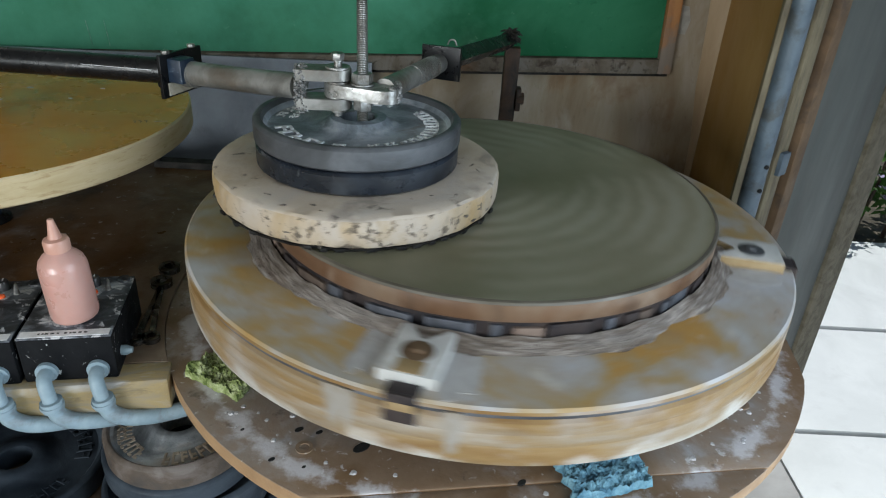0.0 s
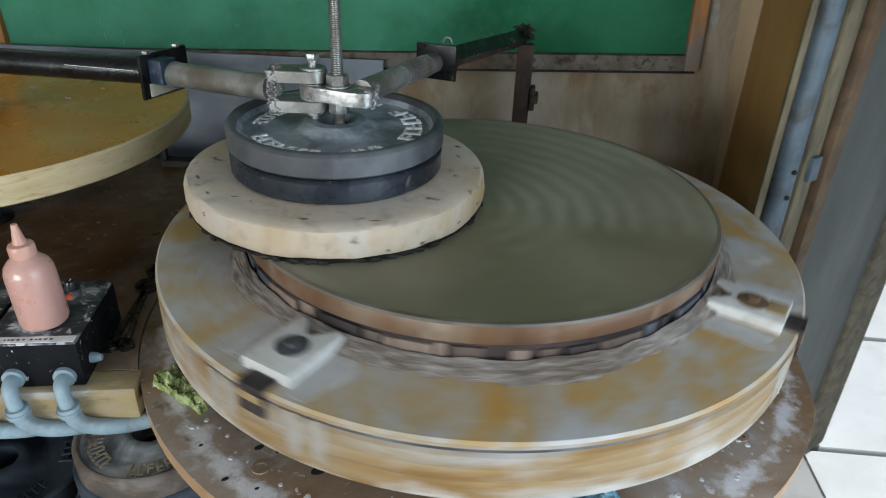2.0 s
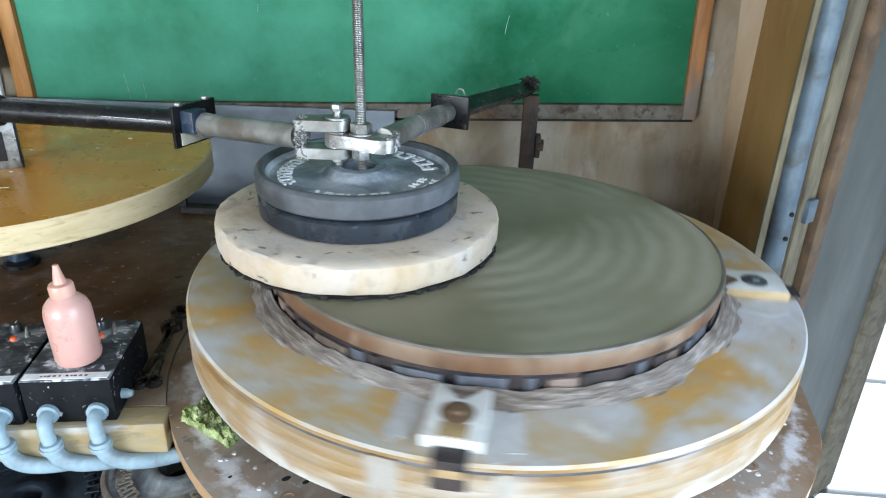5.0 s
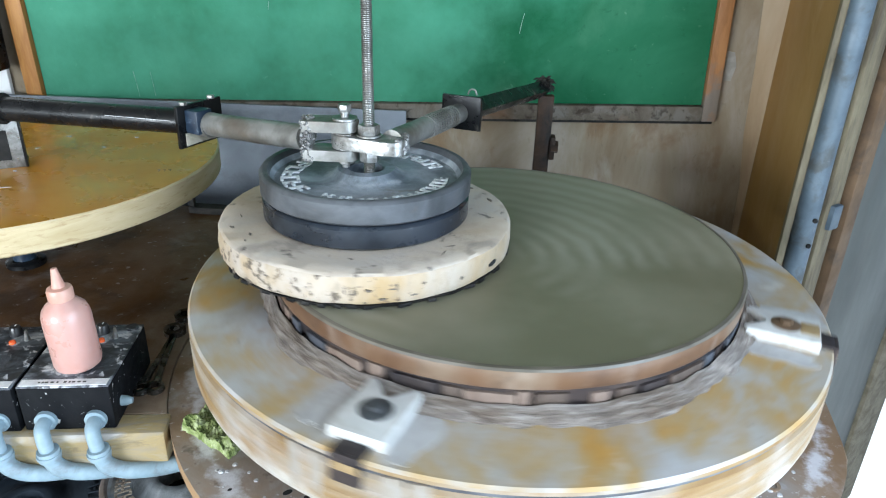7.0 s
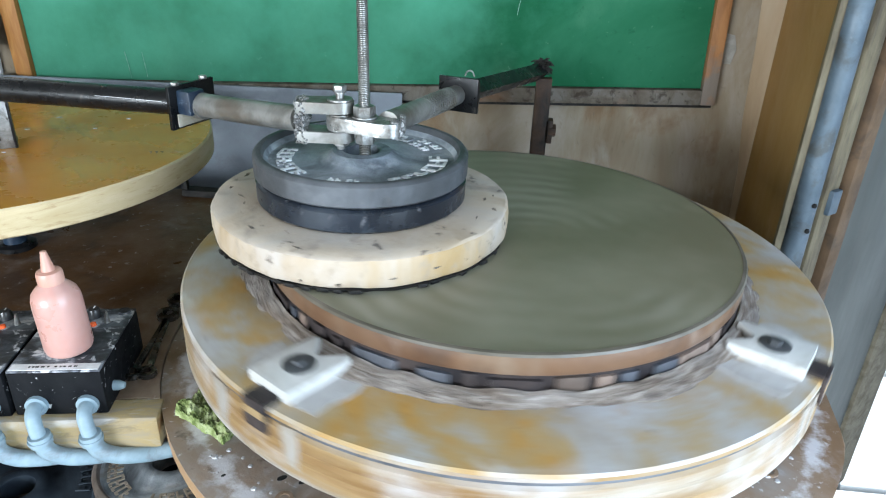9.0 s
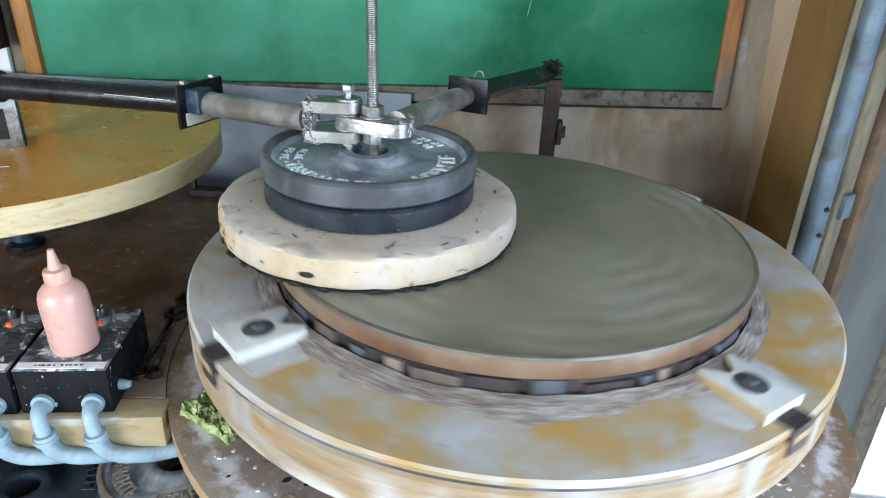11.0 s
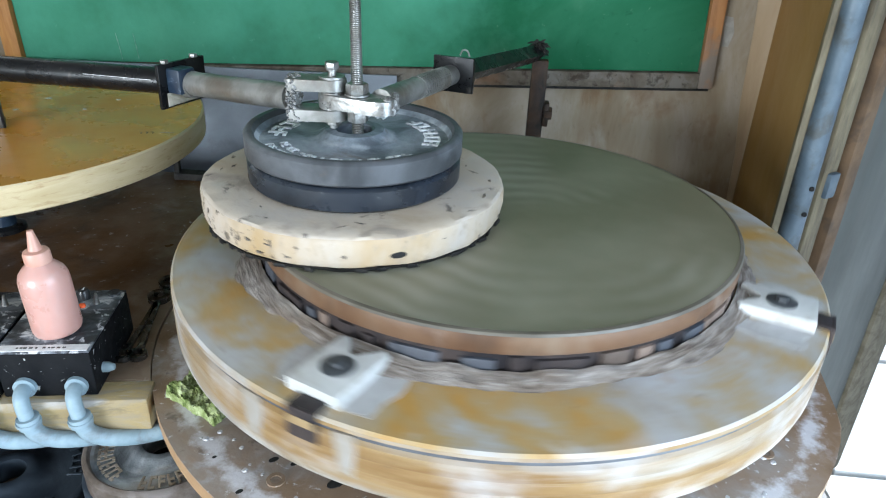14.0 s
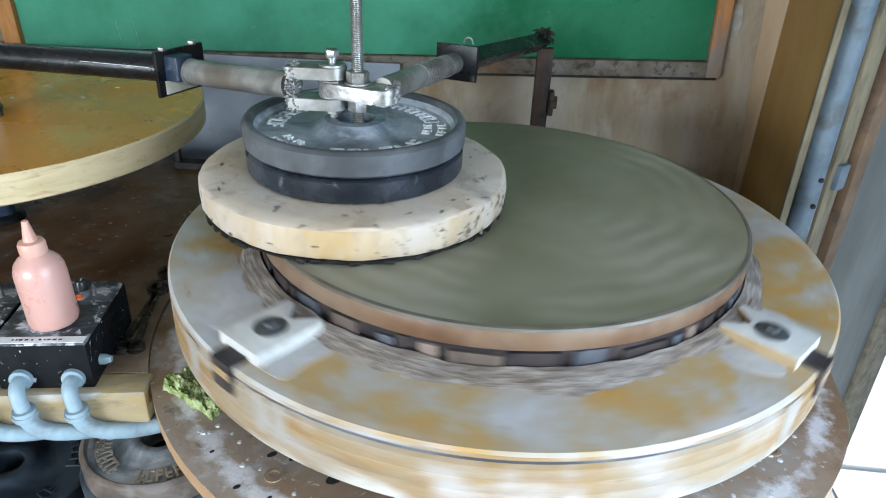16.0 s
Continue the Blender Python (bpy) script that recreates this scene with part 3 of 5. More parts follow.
def slab(outline, z0, z1, bm=None, at=None, bevel=0.0, top_mat=0, side_mat=0):
    """A flat plate with the given outline (anticlockwise)."""
    own = bmesh.new()
    lo = [own.verts.new((x, y, z0)) for x, y in outline]
    hi = [own.verts.new((x, y, z1)) for x, y in outline]
    own.faces.new(hi).material_index = top_mat
    own.faces.new(lo[::-1]).material_index = side_mat
    for k in range(len(outline)):
        k2 = (k + 1) % len(outline)
        own.faces.new((lo[k], lo[k2], hi[k2], hi[k])).material_index = side_mat
    if bevel:
        top = [e for e in own.edges if abs(e.verts[0].co.z - z1) < 1e-6 and abs(e.verts[1].co.z - z1) < 1e-6]
        bmesh.ops.bevel(own, geom=top, offset=bevel, segments=2, affect="EDGES", profile=0.6)
    return merged(bm, own, at)


def arc(cx, cy, r, a0, a1, n):
    return [(cx + r * math.cos(radians(a0 + (a1 - a0) * k / n)), cy + r * math.sin(radians(a0 + (a1 - a0) * k / n))) for k in range(n + 1)]


def roughen(bm, amount, scale, only=None):
    for v in bm.verts:
        if only is None or only(v.co):
            v.co += amount * noise.noise_vector(v.co * scale)
    return bm


def hexagon(r, h, bm=None, at=None):
    return lathe([(0, 0), (r * 0.94, 0), (r, h * 0.12), (r, h * 0.88), (r * 0.94, h), (0, h)], 6, bm, at)


def wall_slab(name, x0, y0, x1, y1, z0, z1, thick, mat, label):
    """An upright wall whose face runs from (x0, y0) to (x1, y1); it thickens to the left of that way."""
    L = math.hypot(x1 - x0, y1 - y0)
    ob = part(name, box(L, thick, z1 - z0, pose(L / 2, thick / 2, 0), 0.0), mat, None, label, pose(x0, y0, z0, 0, 0, math.degrees(math.atan2(y1 - y0, x1 - x0))))
    return tagged(ob, label, "wall", kind="structure")


# ---- the setting ----
YAW = 3.2                      # turn of the back wall
AX, AY = 0.056, 0.983          # axis of the turntable
PX, PY = -0.140, 0.944         # axis of the grinding tool
BENCH, DISC = 0.890, 0.885     # heights of the bench and of the board under the turntable

tagged(part("floor", box(4.3, 4.9, 0.1, pose(-1.1, -0.65, -0.1), 0), M["floor"]), "grey stained concrete workshop floor", "floor", kind="structure")
tagged(part("ceiling", box(4.6, 5.6, 0.12, pose(-0.95, -0.6, 2.6), 0), M["plain_wall"]), "plain beige workshop ceiling", "ceiling", kind="structure")
WALL_NORTH = wall_slab("wall_north", -3.2, 1.556, 0.70, 1.774, 0, 2.6, 0.15, M["wall"], "tan wall streaked with grey dried slurry")
wall_slab("wall_west", -3.2, -3.1, -3.2, 1.6, 0, 2.6, 0.12, M["plain_wall"], "plain beige side wall")
# unseen rear walls; their opening is placed to suit the fill lamp
wall_slab("wall_south_left", -2.95, -3.0, -3.2, -3.0, 0, 2.6, 0.12, M["plain_wall"], "plain beige wall beside the unseen, assumed rear opening")
wall_slab("wall_south_right", 1.1, -3.0, -0.85, -3.0, 0, 2.6, 0.12, M["plain_wall"], "plain beige wall beside the unseen, assumed rear opening")
wall_slab("wall_south_top", -0.85, -3.0, -2.95, -3.0, 2.2, 2.6, 0.12, M["plain_wall"], "plain beige wall over the unseen, assumed rear opening")
wall_slab("wall_east_top", 1.12, -3.0, 1.12, 1.7, 2.2, 2.6, -0.12, M["plain_wall"], "plain beige wall over the side opening")
# unseen wall, added to cut the light coming in from the right
wall_slab("wall_east_baffle", 1.12, -3.0, 1.12, -0.95, 0, 2.2, -0.12, M["plain_wall"], "plain beige side wall added out of view to limit side light")
part("paint_streak", slab([(3.852, 0.72), (3.864, 0.70), (3.865, 2.59), (3.795, 2.59), (3.803, 1.4), (3.818, 1.22), (3.826, 1.05), (3.843, 0.92)], 0, 0.0015, None, pose(0, 0, 0, 90, 0, 0)), M["streak"], WALL_NORTH, "pale tan paint run down the corner")
wall_slab("wall_east_return", 0.640, 1.40, 0.660, 1.785, 0, 2.6, -0.02, M["brown_wall"], "golden brown return wall beside the side opening")

# side jamb: an oblique reveal of upright strips, s metres along it
JA, JB = Vector((0.655, 1.36)), Vector((1.12, 1.72))
JYAW = math.degrees(math.atan2(JB.y - JA.y, JB.x - JA.x))
JDIR = (JB - JA).normalized()


def jamb_strip(name, s0, s1, proud, mat, label, z0=0.0, z1=2.6, bevel=0.004, deep=0.03):
    p = JA + JDIR * (s0 + s1) / 2
    ob = part(name, box(s1 - s0, deep, z1 - z0, pose(0, deep / 2 - proud, 0), bevel), mat, None, label, pose(p.x, p.y, z0, 0, 0, JYAW))
    return tagged(ob, label, "door jamb", kind="structure")


# solid black strip; the shade of the open gap is its colour
jamb_strip("jamb_gap_shade", -0.014, -0.002, -0.006, M["soot_and_gap"], "black strip for the shaded gap behind the conduit")
jamb_strip("jamb_trim_1", 0.0, 0.045, 0.012, M["trim_wood"], "weathered tan upright door trim")
jamb_strip("jamb_trim_2", 0.047, 0.082, -0.006, M["trim_wood"], "weathered tan upright door stop")
jamb_strip("jamb_trim_3", 0.084, 0.125, 0.012, M["rust_trim"], "rusty brown upright door trim")
jamb_strip("jamb_panel", 0.128, 0.470, -0.004, M["panel"], "flat grey painted metal jamb panel")
stucco = jamb_strip("jamb_stucco", 0.473, 0.60, 0.006, M["stucco"], "rough olive brown stucco corner", bevel=0.012)
wall_slab("wall_outside", 1.11, 1.74, 0.6, 1.80, 0, 2.6, -0.08, M["stucco"], "rough olive brown outer wall")

conduit = thing("wall_conduit", pose(0.626, 1.345, 0.0), "blue-grey painted steel conduit beside the door jamb", "pipe")
part("pipe", tube([(0.012, 0, 0.0), (0.0, 0, 1.3), (-0.012, 0, 2.6)], 0.021, 18), M["conduit"], conduit)
part("backing_strip", box(0.014, 0.012, 2.6, pose(-0.026, 0.006, 0), 0.002), M["trim_wood"], conduit, "pale flaking strip beside the conduit")
clip = part("clip", box(0.030, 0.022, 0.05, None, 0.004), M["conduit"], conduit, "small grey steel latch box", pose(0.058, 0.024, 0.98, 0, 0, JYAW))
for z in (1.07, 1.018):
    part("screw", lathe([(0, 0), (0.005, 0), (0.004, 0.003), (0, 0.0035)], 8), M["soot_and_gap"], conduit, at=pose(0.01, -0.021, z - 0.06, 90, 0, 0))

# ---- outside ----
tagged(part("ground", box(120, 120, 0.2, pose(0, 0, -0.33), 0), M["soil"]), "dark soil reaching to the horizon", "ground", kind="structure")
pave = tagged(new("pavement"), "pale sunlit concrete paving slabs with open joints", "pavement", kind="structure")
for ix in range(5):
    for iy, (y0, y1) in enumerate([(-3.5, -2.0), (-1.98, -0.6), (-0.58, 0.5), (0.52, 1.69), (1.712, 2.305), (2.325, 3.12)]):
        x0 = 1.06 + ix * 1.52
        if iy == 4 and ix == 0:
            x0 += 0.06
        w = 1.505 - (0.06 if iy == 4 and ix == 0 else 0)
        part("paving_slab", box(w, y1 - y0, 0.12, None, 0.006), M["pavement"], pave, at=pose(x0 + w / 2, (y0 + y1) / 2, -0.125 + 0.002 * ((ix + iy) % 2)))

random.seed(5)


def hedge():
    """Leaves of a low flowering hedge beyond the paving."""
    bm = bmesh.new()
    fl = bmesh.new()
    for k in range(11000):
        x = 1.2 + 4.4 * random.random() ** 1.8
        h = 0.62 + 0.22 * noise.noise((x * 1.7, 0.3, 0)) + 0.1 * noise.noise((x * 6, 2, 1))
        y = 3.50 + max(-0.3, min(0.4, random.gauss(0, 0.15)))
        z = random.uniform(0.0, 1) ** 0.7 * h
        y += 0.16 * noise.noise((x * 3, z * 5, 4))
        s = random.uniform(0.018, 0.045)
        rot = Euler((random.uniform(-1.2, 1.2), random.uniform(-1.2, 1.2), random.uniform(0, 6.28))).to_matrix()
        c = Vector((x, y, z + 0.01))
        vs = [bm.verts.new(c + rot @ Vector(q) * s) for q in ((-1, 0, 0), (-0.2, -0.5, 0.08), (1, 0, 0), (-0.2, 0.5, 0.08))]
        bm.faces.new(vs)
        if k % 34 == 0:
            for a in range(5):
                r2 = Euler((0.5, 0, a * 1.257)).to_matrix()
                vs = [fl.verts.new(c + Vector((0, -0.05, 0.03)) + r2 @ Vector(q) * 0.022) for q in ((0, 0, 0), (0.9, -0.4, 0.1), (1.2, 0, 0.1), (0.9, 0.4, 0.1))]
                fl.faces.new(vs)
    h = thing("hedge", pose(0, 0, 0), "low green flowering hedge beyond the paving", "hedge")
    tagged(part("leaves", bm, M["leaf"], h), kind="stuff")
    tagged(part("flowers", fl, M["flower"], h, "small lilac flowers"), kind="stuff")
    st = bmesh.new()
    for k in range(26):
        x = 1.25 + k * 0.17
        st = tube([(x, 3.45, -0.13), (x + 0.03, 3.43, 0.2), (x + random.uniform(-0.06, 0.06), 3.45, 0.5)], [0.012, 0.008, 0.004], 6, st)
    part("stems", st, M["dark_wood"], h)


hedge()


# ---- chalkboard ----
def chalkboard():
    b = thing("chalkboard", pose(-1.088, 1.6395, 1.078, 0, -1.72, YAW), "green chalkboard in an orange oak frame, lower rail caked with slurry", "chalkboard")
    W, H = 1.592, 1.22
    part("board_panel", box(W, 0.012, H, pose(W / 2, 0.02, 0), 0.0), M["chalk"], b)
    part("bottom_rail", box(W + 0.004, 0.026, 0.036, pose(W / 2, 0.012, -0.037), 0.004), M["board_dirty"], b, "splashed grey brown lower rail")
    part("lower_lip", box(W + 0.06, 0.014, 0.006, pose(W / 2, 0.016, -0.0445), 0.001), M["soot_and_gap"], b, "dark lower edge of the rail")
    part("left_stile", box(0.040, 0.026, H + 0.07, pose(-0.021, 0.012, -0.037), 0.004), M["board_wood"], b, "clean orange oak stile")
    part("right_stile", box(0.034, 0.026, H + 0.07, pose(W + 0.018, 0.012, -0.037), 0.004), M["board_stile"], b, "orange stile greyed by slurry at its foot")
    part("top_rail", box(W, 0.026, 0.034, pose(W / 2, 0.012, H + 0.001), 0.004), M["board_wood"], b)
    for x, z, dx, dz in ((0.235, 0.005, -0.006, 0.062), (0.275, 0.008, -0.004, 0.058), (1.155, 0.16, 0.010, 0.045), (0.575, 0.21, 0.003, 0.018), (0.40, 0.30, 0.004, 0.02), (0.86, 0.25, 0.02, 0.012)):
        part("chalk_mark", tube([(x, 0.0133, z), (x + dx * 0.4, 0.0133, z + dz * 0.5), (x + dx, 0.0133, z + dz)], 0.0007, 5), M["chalk_mark"], b)
    return b


chalkboard()
patch = tagged(part("wall_patch", roughen(slab([(0, 0), (0.032, -0.004), (0.04, 0.03), (0.03, 0.062), (0.004, 0.066)], 0, 0.003, None, pose(0, 0, 0, 90, 0, 0)), 0.002, 60), M["patch"], None, "", pose(0.528, 1.7625, 1.185, 0, 0, YAW)), "pale torn paper scrap stuck to the wall", "paper scrap")
wp = tagged(part("white_panel", box(0.5, 0.012, 1.4, None, 0.002), M["white_wall"], None, "", pose(-1.43, 1.645, 0.9, 0, 0, YAW)), "white painted panel on the wall beside the chalkboard", "wall panel")
bb = thing("black_cabinet", pose(-1.245, 1.574, 1.150, 0, 0, YAW), "black metal box hung beside the chalkboard", "wall box")
part("body", box(0.20, 0.06, 0.32, pose(0, 0.02, 0), 0.006), M["black_paint"], bb)
part("hanger", box(0.05, 0.02, 0.04, pose(0, 0.055, 0.2), 0.003), M["soot_and_gap"], bb)


gs = tagged(part("splash_sheet", box(1.25, 0.006, 0.42, None, 0.001), M["splash_sheet"], None, "", pose(-0.82, 1.638, BENCH - 0.22, 0, 0, YAW)), "blue-grey metal sheet standing behind the bench", "metal sheet")


# ---- bench, board under the turntable, supports ----
def bench():
    b = thing("work_bench", pose(0, 0, 0), "dark stained workbench top with pale lumber front edge", "bench")
    rim = arc(0.06, 0.985, 0.4927, -152.5, -240, 30)
    outline = [(-2.2, 0.4015), (-0.4, 0.7555)] + rim + [(-0.19, 1.465), (-2.2, 1.50)]
    part("bench_top", slab(outline, BENCH - 0.012, BENCH), M["bench"], b)
    L = 1.868
    part("front_edge", box(L, 0.04, 0.052, pose(-L / 2, 0.02, 0), 0.004), M["bench_edge"], b, "pale sawn lumber front edge", pose(-0.364, 0.7205, BENCH - 0.052, 0, 0, 11.15))
    for x, y in ((-2.1, 0.45), (-0.95, 0.68), (-2.1, 1.44), (-0.95, 1.42)):
        part("leg", box(0.07, 0.07, BENCH - 0.012, None, 0.004), M["dark_wood"], b, at=pose(x, y, 0))
    part("lower_shelf", box(1.75, 0.70, 0.02, None, 0.002), M["dark_wood"], b, at=pose(-1.1, 0.965, 0.60))
    part("back_ledge", box(0.44, 0.03, 0.016, None, 0.003), M["soot_and_gap"], b, "dark ledge along the back of the bench", pose(-0.43, 1.445, BENCH))
    part("ledge_peg", box(0.012, 0.012, 0.05, None, 0.002), M["soot_and_gap"], b, at=pose(-0.643, 1.44, BENCH))
    part("skirting_panel", box(1.6, 0.02, 0.2, None, 0.002), M["dark_wood"], b, "dark back panel under the bench", pose(-1.0, 1.28, 0.64))
    return b


bench()


def turntable_board():
    """The round board below the turntable, sawn in two along a seam."""
    b = thing("support_board", pose(0.06, 0.985, 0), "round brown board caked with pale dried slurry, in two pieces", "machine board")
    R = 0.492
    ring = []
    for x, y in arc(0, 0, R, -180, 180, 96)[:-1]:
        a = math.degrees(math.atan2(y, x))
        r = R
        if -22 < a < 24:
            r = min(R * 1.02, 0.478 / max(0.2, math.cos(radians(a + 8))))
        ring.append((x * r / R, y * r / R))
    y_seam = lambda x: (0.564 - 0.985) + 0.152 * (x + 0.05)
    def side_of(sign, gap):
        """The part of the outline on one side of the seam, cut exactly along it."""
        out = []
        f = lambda p: sign * (p[1] - y_seam(p[0])) - gap
        for a, c in zip(ring, ring[1:] + ring[:1]):
            if f(a) > 0:
                out.append(a)
            if (f(a) > 0) != (f(c) > 0):
                u = f(a) / (f(a) - f(c))
                out.append((a[0] + u * (c[0] - a[0]), a[1] + u * (c[1] - a[1])))
        return out

    back, front = side_of(1, 0.0006), side_of(-1, 0.0006)
    part("rear_board", slab(back, DISC - 0.022, DISC, bevel=0.0015, side_mat=1), [M["lower_disc"], M["disc_rim"]], b)
    part("front_board", slab(front, DISC - 0.022, DISC - 0.001, bevel=0.0015, side_mat=1), [M["lower_disc"], M["disc_rim"]], b)
    part("pedestal", lathe([(0, 0), (0.30, 0), (0.30, DISC - 0.022), (0, DISC - 0.022)], 40), M["dark_wood"], b, "dark round pedestal under the board")
    random.seed(11)
    # black discs on the board; the shade inside the holes is their colour
    for x, y, r in ((-0.199, 0.594, 0.0032), (-0.177, 0.645, 0.0045), (-0.152, 0.642, 0.0035), (-0.098, 0.620, 0.0085), (0.09, 0.578, 0.0045), (-0.245, 0.64, 0.002), (-0.16, 0.585, 0.002)):
        part("hole", lathe([(0, -0.004), (r, -0.004), (r * 0.96, 0.0008), (0, 0.0008)], 12), M["hole"], b, "small black disc standing for a drilled hole", pose(x - 0.06, y - 0.985, DISC, 0, 0, 40) @ Matrix.Diagonal((1.4, 0.8, 1, 1)))
    for k in range(46):
        a = random.choice([random.uniform(-150, -105), random.uniform(-60, -20), random.uniform(-150, -20)])
        rr = random.uniform(0.40, 0.478)
        x, y = rr * math.cos(radians(a)), rr * math.sin(radians(a))
        if abs(y - y_seam(x)) < 0.012:
            continue
        s = random.uniform(0.0012, 0.0042)
        part("slurry_drop", roughen(lathe([(0, -0.002), (s, -0.002), (s * 0.95, 0.0004), (s * 0.6, s * 0.35), (0, s * 0.45)], 9), s * 0.25, 300), M["crust"], b, "pale dried slurry drop", pose(x, y, DISC - (0.0015 if y < y_seam(x) else 0)))
    for x, y in ((-0.165, 0.615), (0.40, 0.735)):
        part("washer", lathe([(0.006, 0), (0.0105, 0), (0.0105, 0.0018), (0.006, 0.0018), (0.006, 0)], 20), M["lower_disc"], b, "ring mark of an old washer", pose(x - 0.06, y - 0.985, DISC))
    return b


turntable_board()


# ---- turntable, mirror blank and tool ----
def turntable():
    t = thing("turntable", pose(AX, AY, 0), "ochre painted round turntable smeared with grey slurry", "turntable")
    R, z0, z1 = 0.447, 0.946, 1.026
    prof = [(0, z0), (R - 0.006, z0), (R - 0.002, z0 + 0.004), (R, z0 + 0.012), (R, z0 + 0.029), (R - 0.0005, z0 + 0.030), (R - 0.0005, z0 + 0.0315), (R, z0 + 0.0325), (R, z0 + 0.046), (R - 0.0004, z0 + 0.047), (R, z0 + 0.048), (R, z1 - 0.017), (R - 0.004, z1 - 0.014), (R - 0.004, z1 - 0.010), (R - 0.0005, z1 - 0.007), (R - 0.001, z1 - 0.003), (R - 0.004, z1), (0.36, z1), (0.30, z1), (0, z1)]
    part("deck", lathe(prof, 160, mats=[1] * 12 + [2, 1, 1, 0, 0, 0, 0]), [M["deck_top"], M["deck_side"], M["groove"]], t)
    part("spindle", lathe([(0, DISC + 0.0005), (0.17, DISC + 0.0005), (0.17, DISC + 0.012), (0.05, DISC + 0.014), (0.05, z0 - 0.002), (0, z0 - 0.002)], 40), M["soot_and_gap"], t, "dark steel spindle under the deck")
    # crust of grit round the foot of the mirror
    random.seed(3)
    bm = bmesh.new()
    seg, rings = 420, 7
    rows = []
    for k in range(seg):
        a = 2 * math.pi * k / seg
        w = 0.024 + 0.015 * noise.noise((3 * math.cos(a), 3 * math.sin(a), 5)) + 0.008 * noise.noise((17 * math.cos(a), 17 * math.sin(a), 1))
        row = []
        for j in range(rings):
            f = j / (rings - 1)
            r = 0.334 + w * f
            h = 0.010 * (1 - f) ** 0.8 * (1 + 0.5 * noise.noise((9 * math.cos(a), 9 * math.sin(a), 2)))
            h += 0.0035 * noise.noise((130 * r * math.cos(a), 130 * r * math.sin(a), 0)) * (1 if 0 < j < rings - 1 else 0.2)
            row.append(bm.verts.new((r * math.cos(a), r * math.sin(a), z1 + max(0.0004, h) if j < rings - 1 else z1 + 0.0002)))
        rows.append(row)
    for k in range(seg):
        a, b = rows[k], rows[(k + 1) % seg]
        for j in range(rings - 1):
            bm.faces.new((a[j], a[j + 1], b[j + 1], b[j]))
    part("grit_crust", bm, M["putty"], t, "clotted grey-brown grit crust round the mirror")
    for k in range(4):
        a = -13.8 + 90 * k
        turn = pose(0, 0, 0, 0, 0, a)
        at = turn @ pose(0.383, 0, z1)
        L, Wd, H = 0.090, 0.064, 0.0145
        # V notch towards the mirror
        out = [(L / 2, -Wd / 2), (L / 2, Wd / 2), (-L / 2 + 0.004, Wd / 2), (-L / 2, Wd / 2 - 0.009), (-L / 2 + 0.027, 0.004), (-L / 2 + 0.027, -0.004), (-L / 2, -Wd / 2 + 0.009), (-L / 2 + 0.004, -Wd / 2)]
        bm = slab(out, 0, H, bevel=0.002, side_mat=0)
        for f in bm.faces:
            f.normal_update()
            if k < 2 and f.normal.y < -0.8:
                f.material_index = 1
        c = part("clamp_block", bm, [M["clamp"], M["clamp_side"]], t, "white notched clamp block bolted to the deck", at @ pose(0, 0, 0.0, 0, 0, (2, -3, 1, -1)[k]))
        iron = M["iron_rim"] if k != 3 else M["rust_trim"]
        part("washer", lathe([(0, -0.001), (0.0185, -0.001), (0.0185, 0.001), (0.0165, 0.0016), (0, 0.0016)], 24), iron, c, "worn dark washer", pose(0.004, 0, H))
        part("bolt", hexagon(0.008, 0.005), iron, c, "dark bolt head", pose(0.004, 0, H + 0.0015))
        if k == 3:
            part("inlay", box(0.022, 0.030, 0.0016, None, 0.0005), M["clamp_side"], c, "bare wood slot behind the washer", pose(0.032, 0, H - 0.0008))
        br = part("bracket", box(0.017, 0.036, 0.004, None, 0.001), M["recess"], t, "dark steel bracket bent over the rim behind the clamp", turn @ pose(R - 0.0095, 0, z1))
        part("drop_plate", box(0.005, 0.036, 0.036, pose(0.0105, 0, -0.032), 0.0015), M["recess"], br)
        part("slot", box(0.003, 0.031, 0.010, None, 0.001), M["clamp_side"], br, "bare tan slot of the bracket", pose(0.0122, 0, -0.016))
        random.seed(20 + k)
        for side in (-1, 1):
            n = 26
            cx = side * random.uniform(0.042, 0.056)
            pts = []
            for q in [2 * math.pi * i / n for i in range(n)]:
                f = 0.85 + 0.5 * noise.noise((1.6 * math.cos(q), 1.6 * math.sin(q), 7.0 * k + side))
                pts.append((0.004 + 0.052 * f * math.cos(q), cx + 0.024 * f * math.sin(q)))
            part("splash", slab(pts, -0.003, 0.0008), M["splash"], t, "pale dried slurry splash", at)
            for j in range(2):
                w, da = random.uniform(0.006, 0.013), side * random.uniform(4.5, 10.5)
                run = [(-w, -0.002), (w * 0.8, 0.0), (w, -0.02), (w * 0.5, -random.uniform(0.045, 0.06)), (-w * 0.4, -random.uniform(0.05, 0.062)), (-w * 0.8, -0.02)]
                part("run", slab(run[::-1], -0.002, 0.0007), M["run"], t, "pale slurry run down the rim", pose(0, 0, 0, 0, 0, a + da) @ pose(R, 0, z1 - 0.008) @ pose(0, 0, 0, 90, 0, 90))
    return t


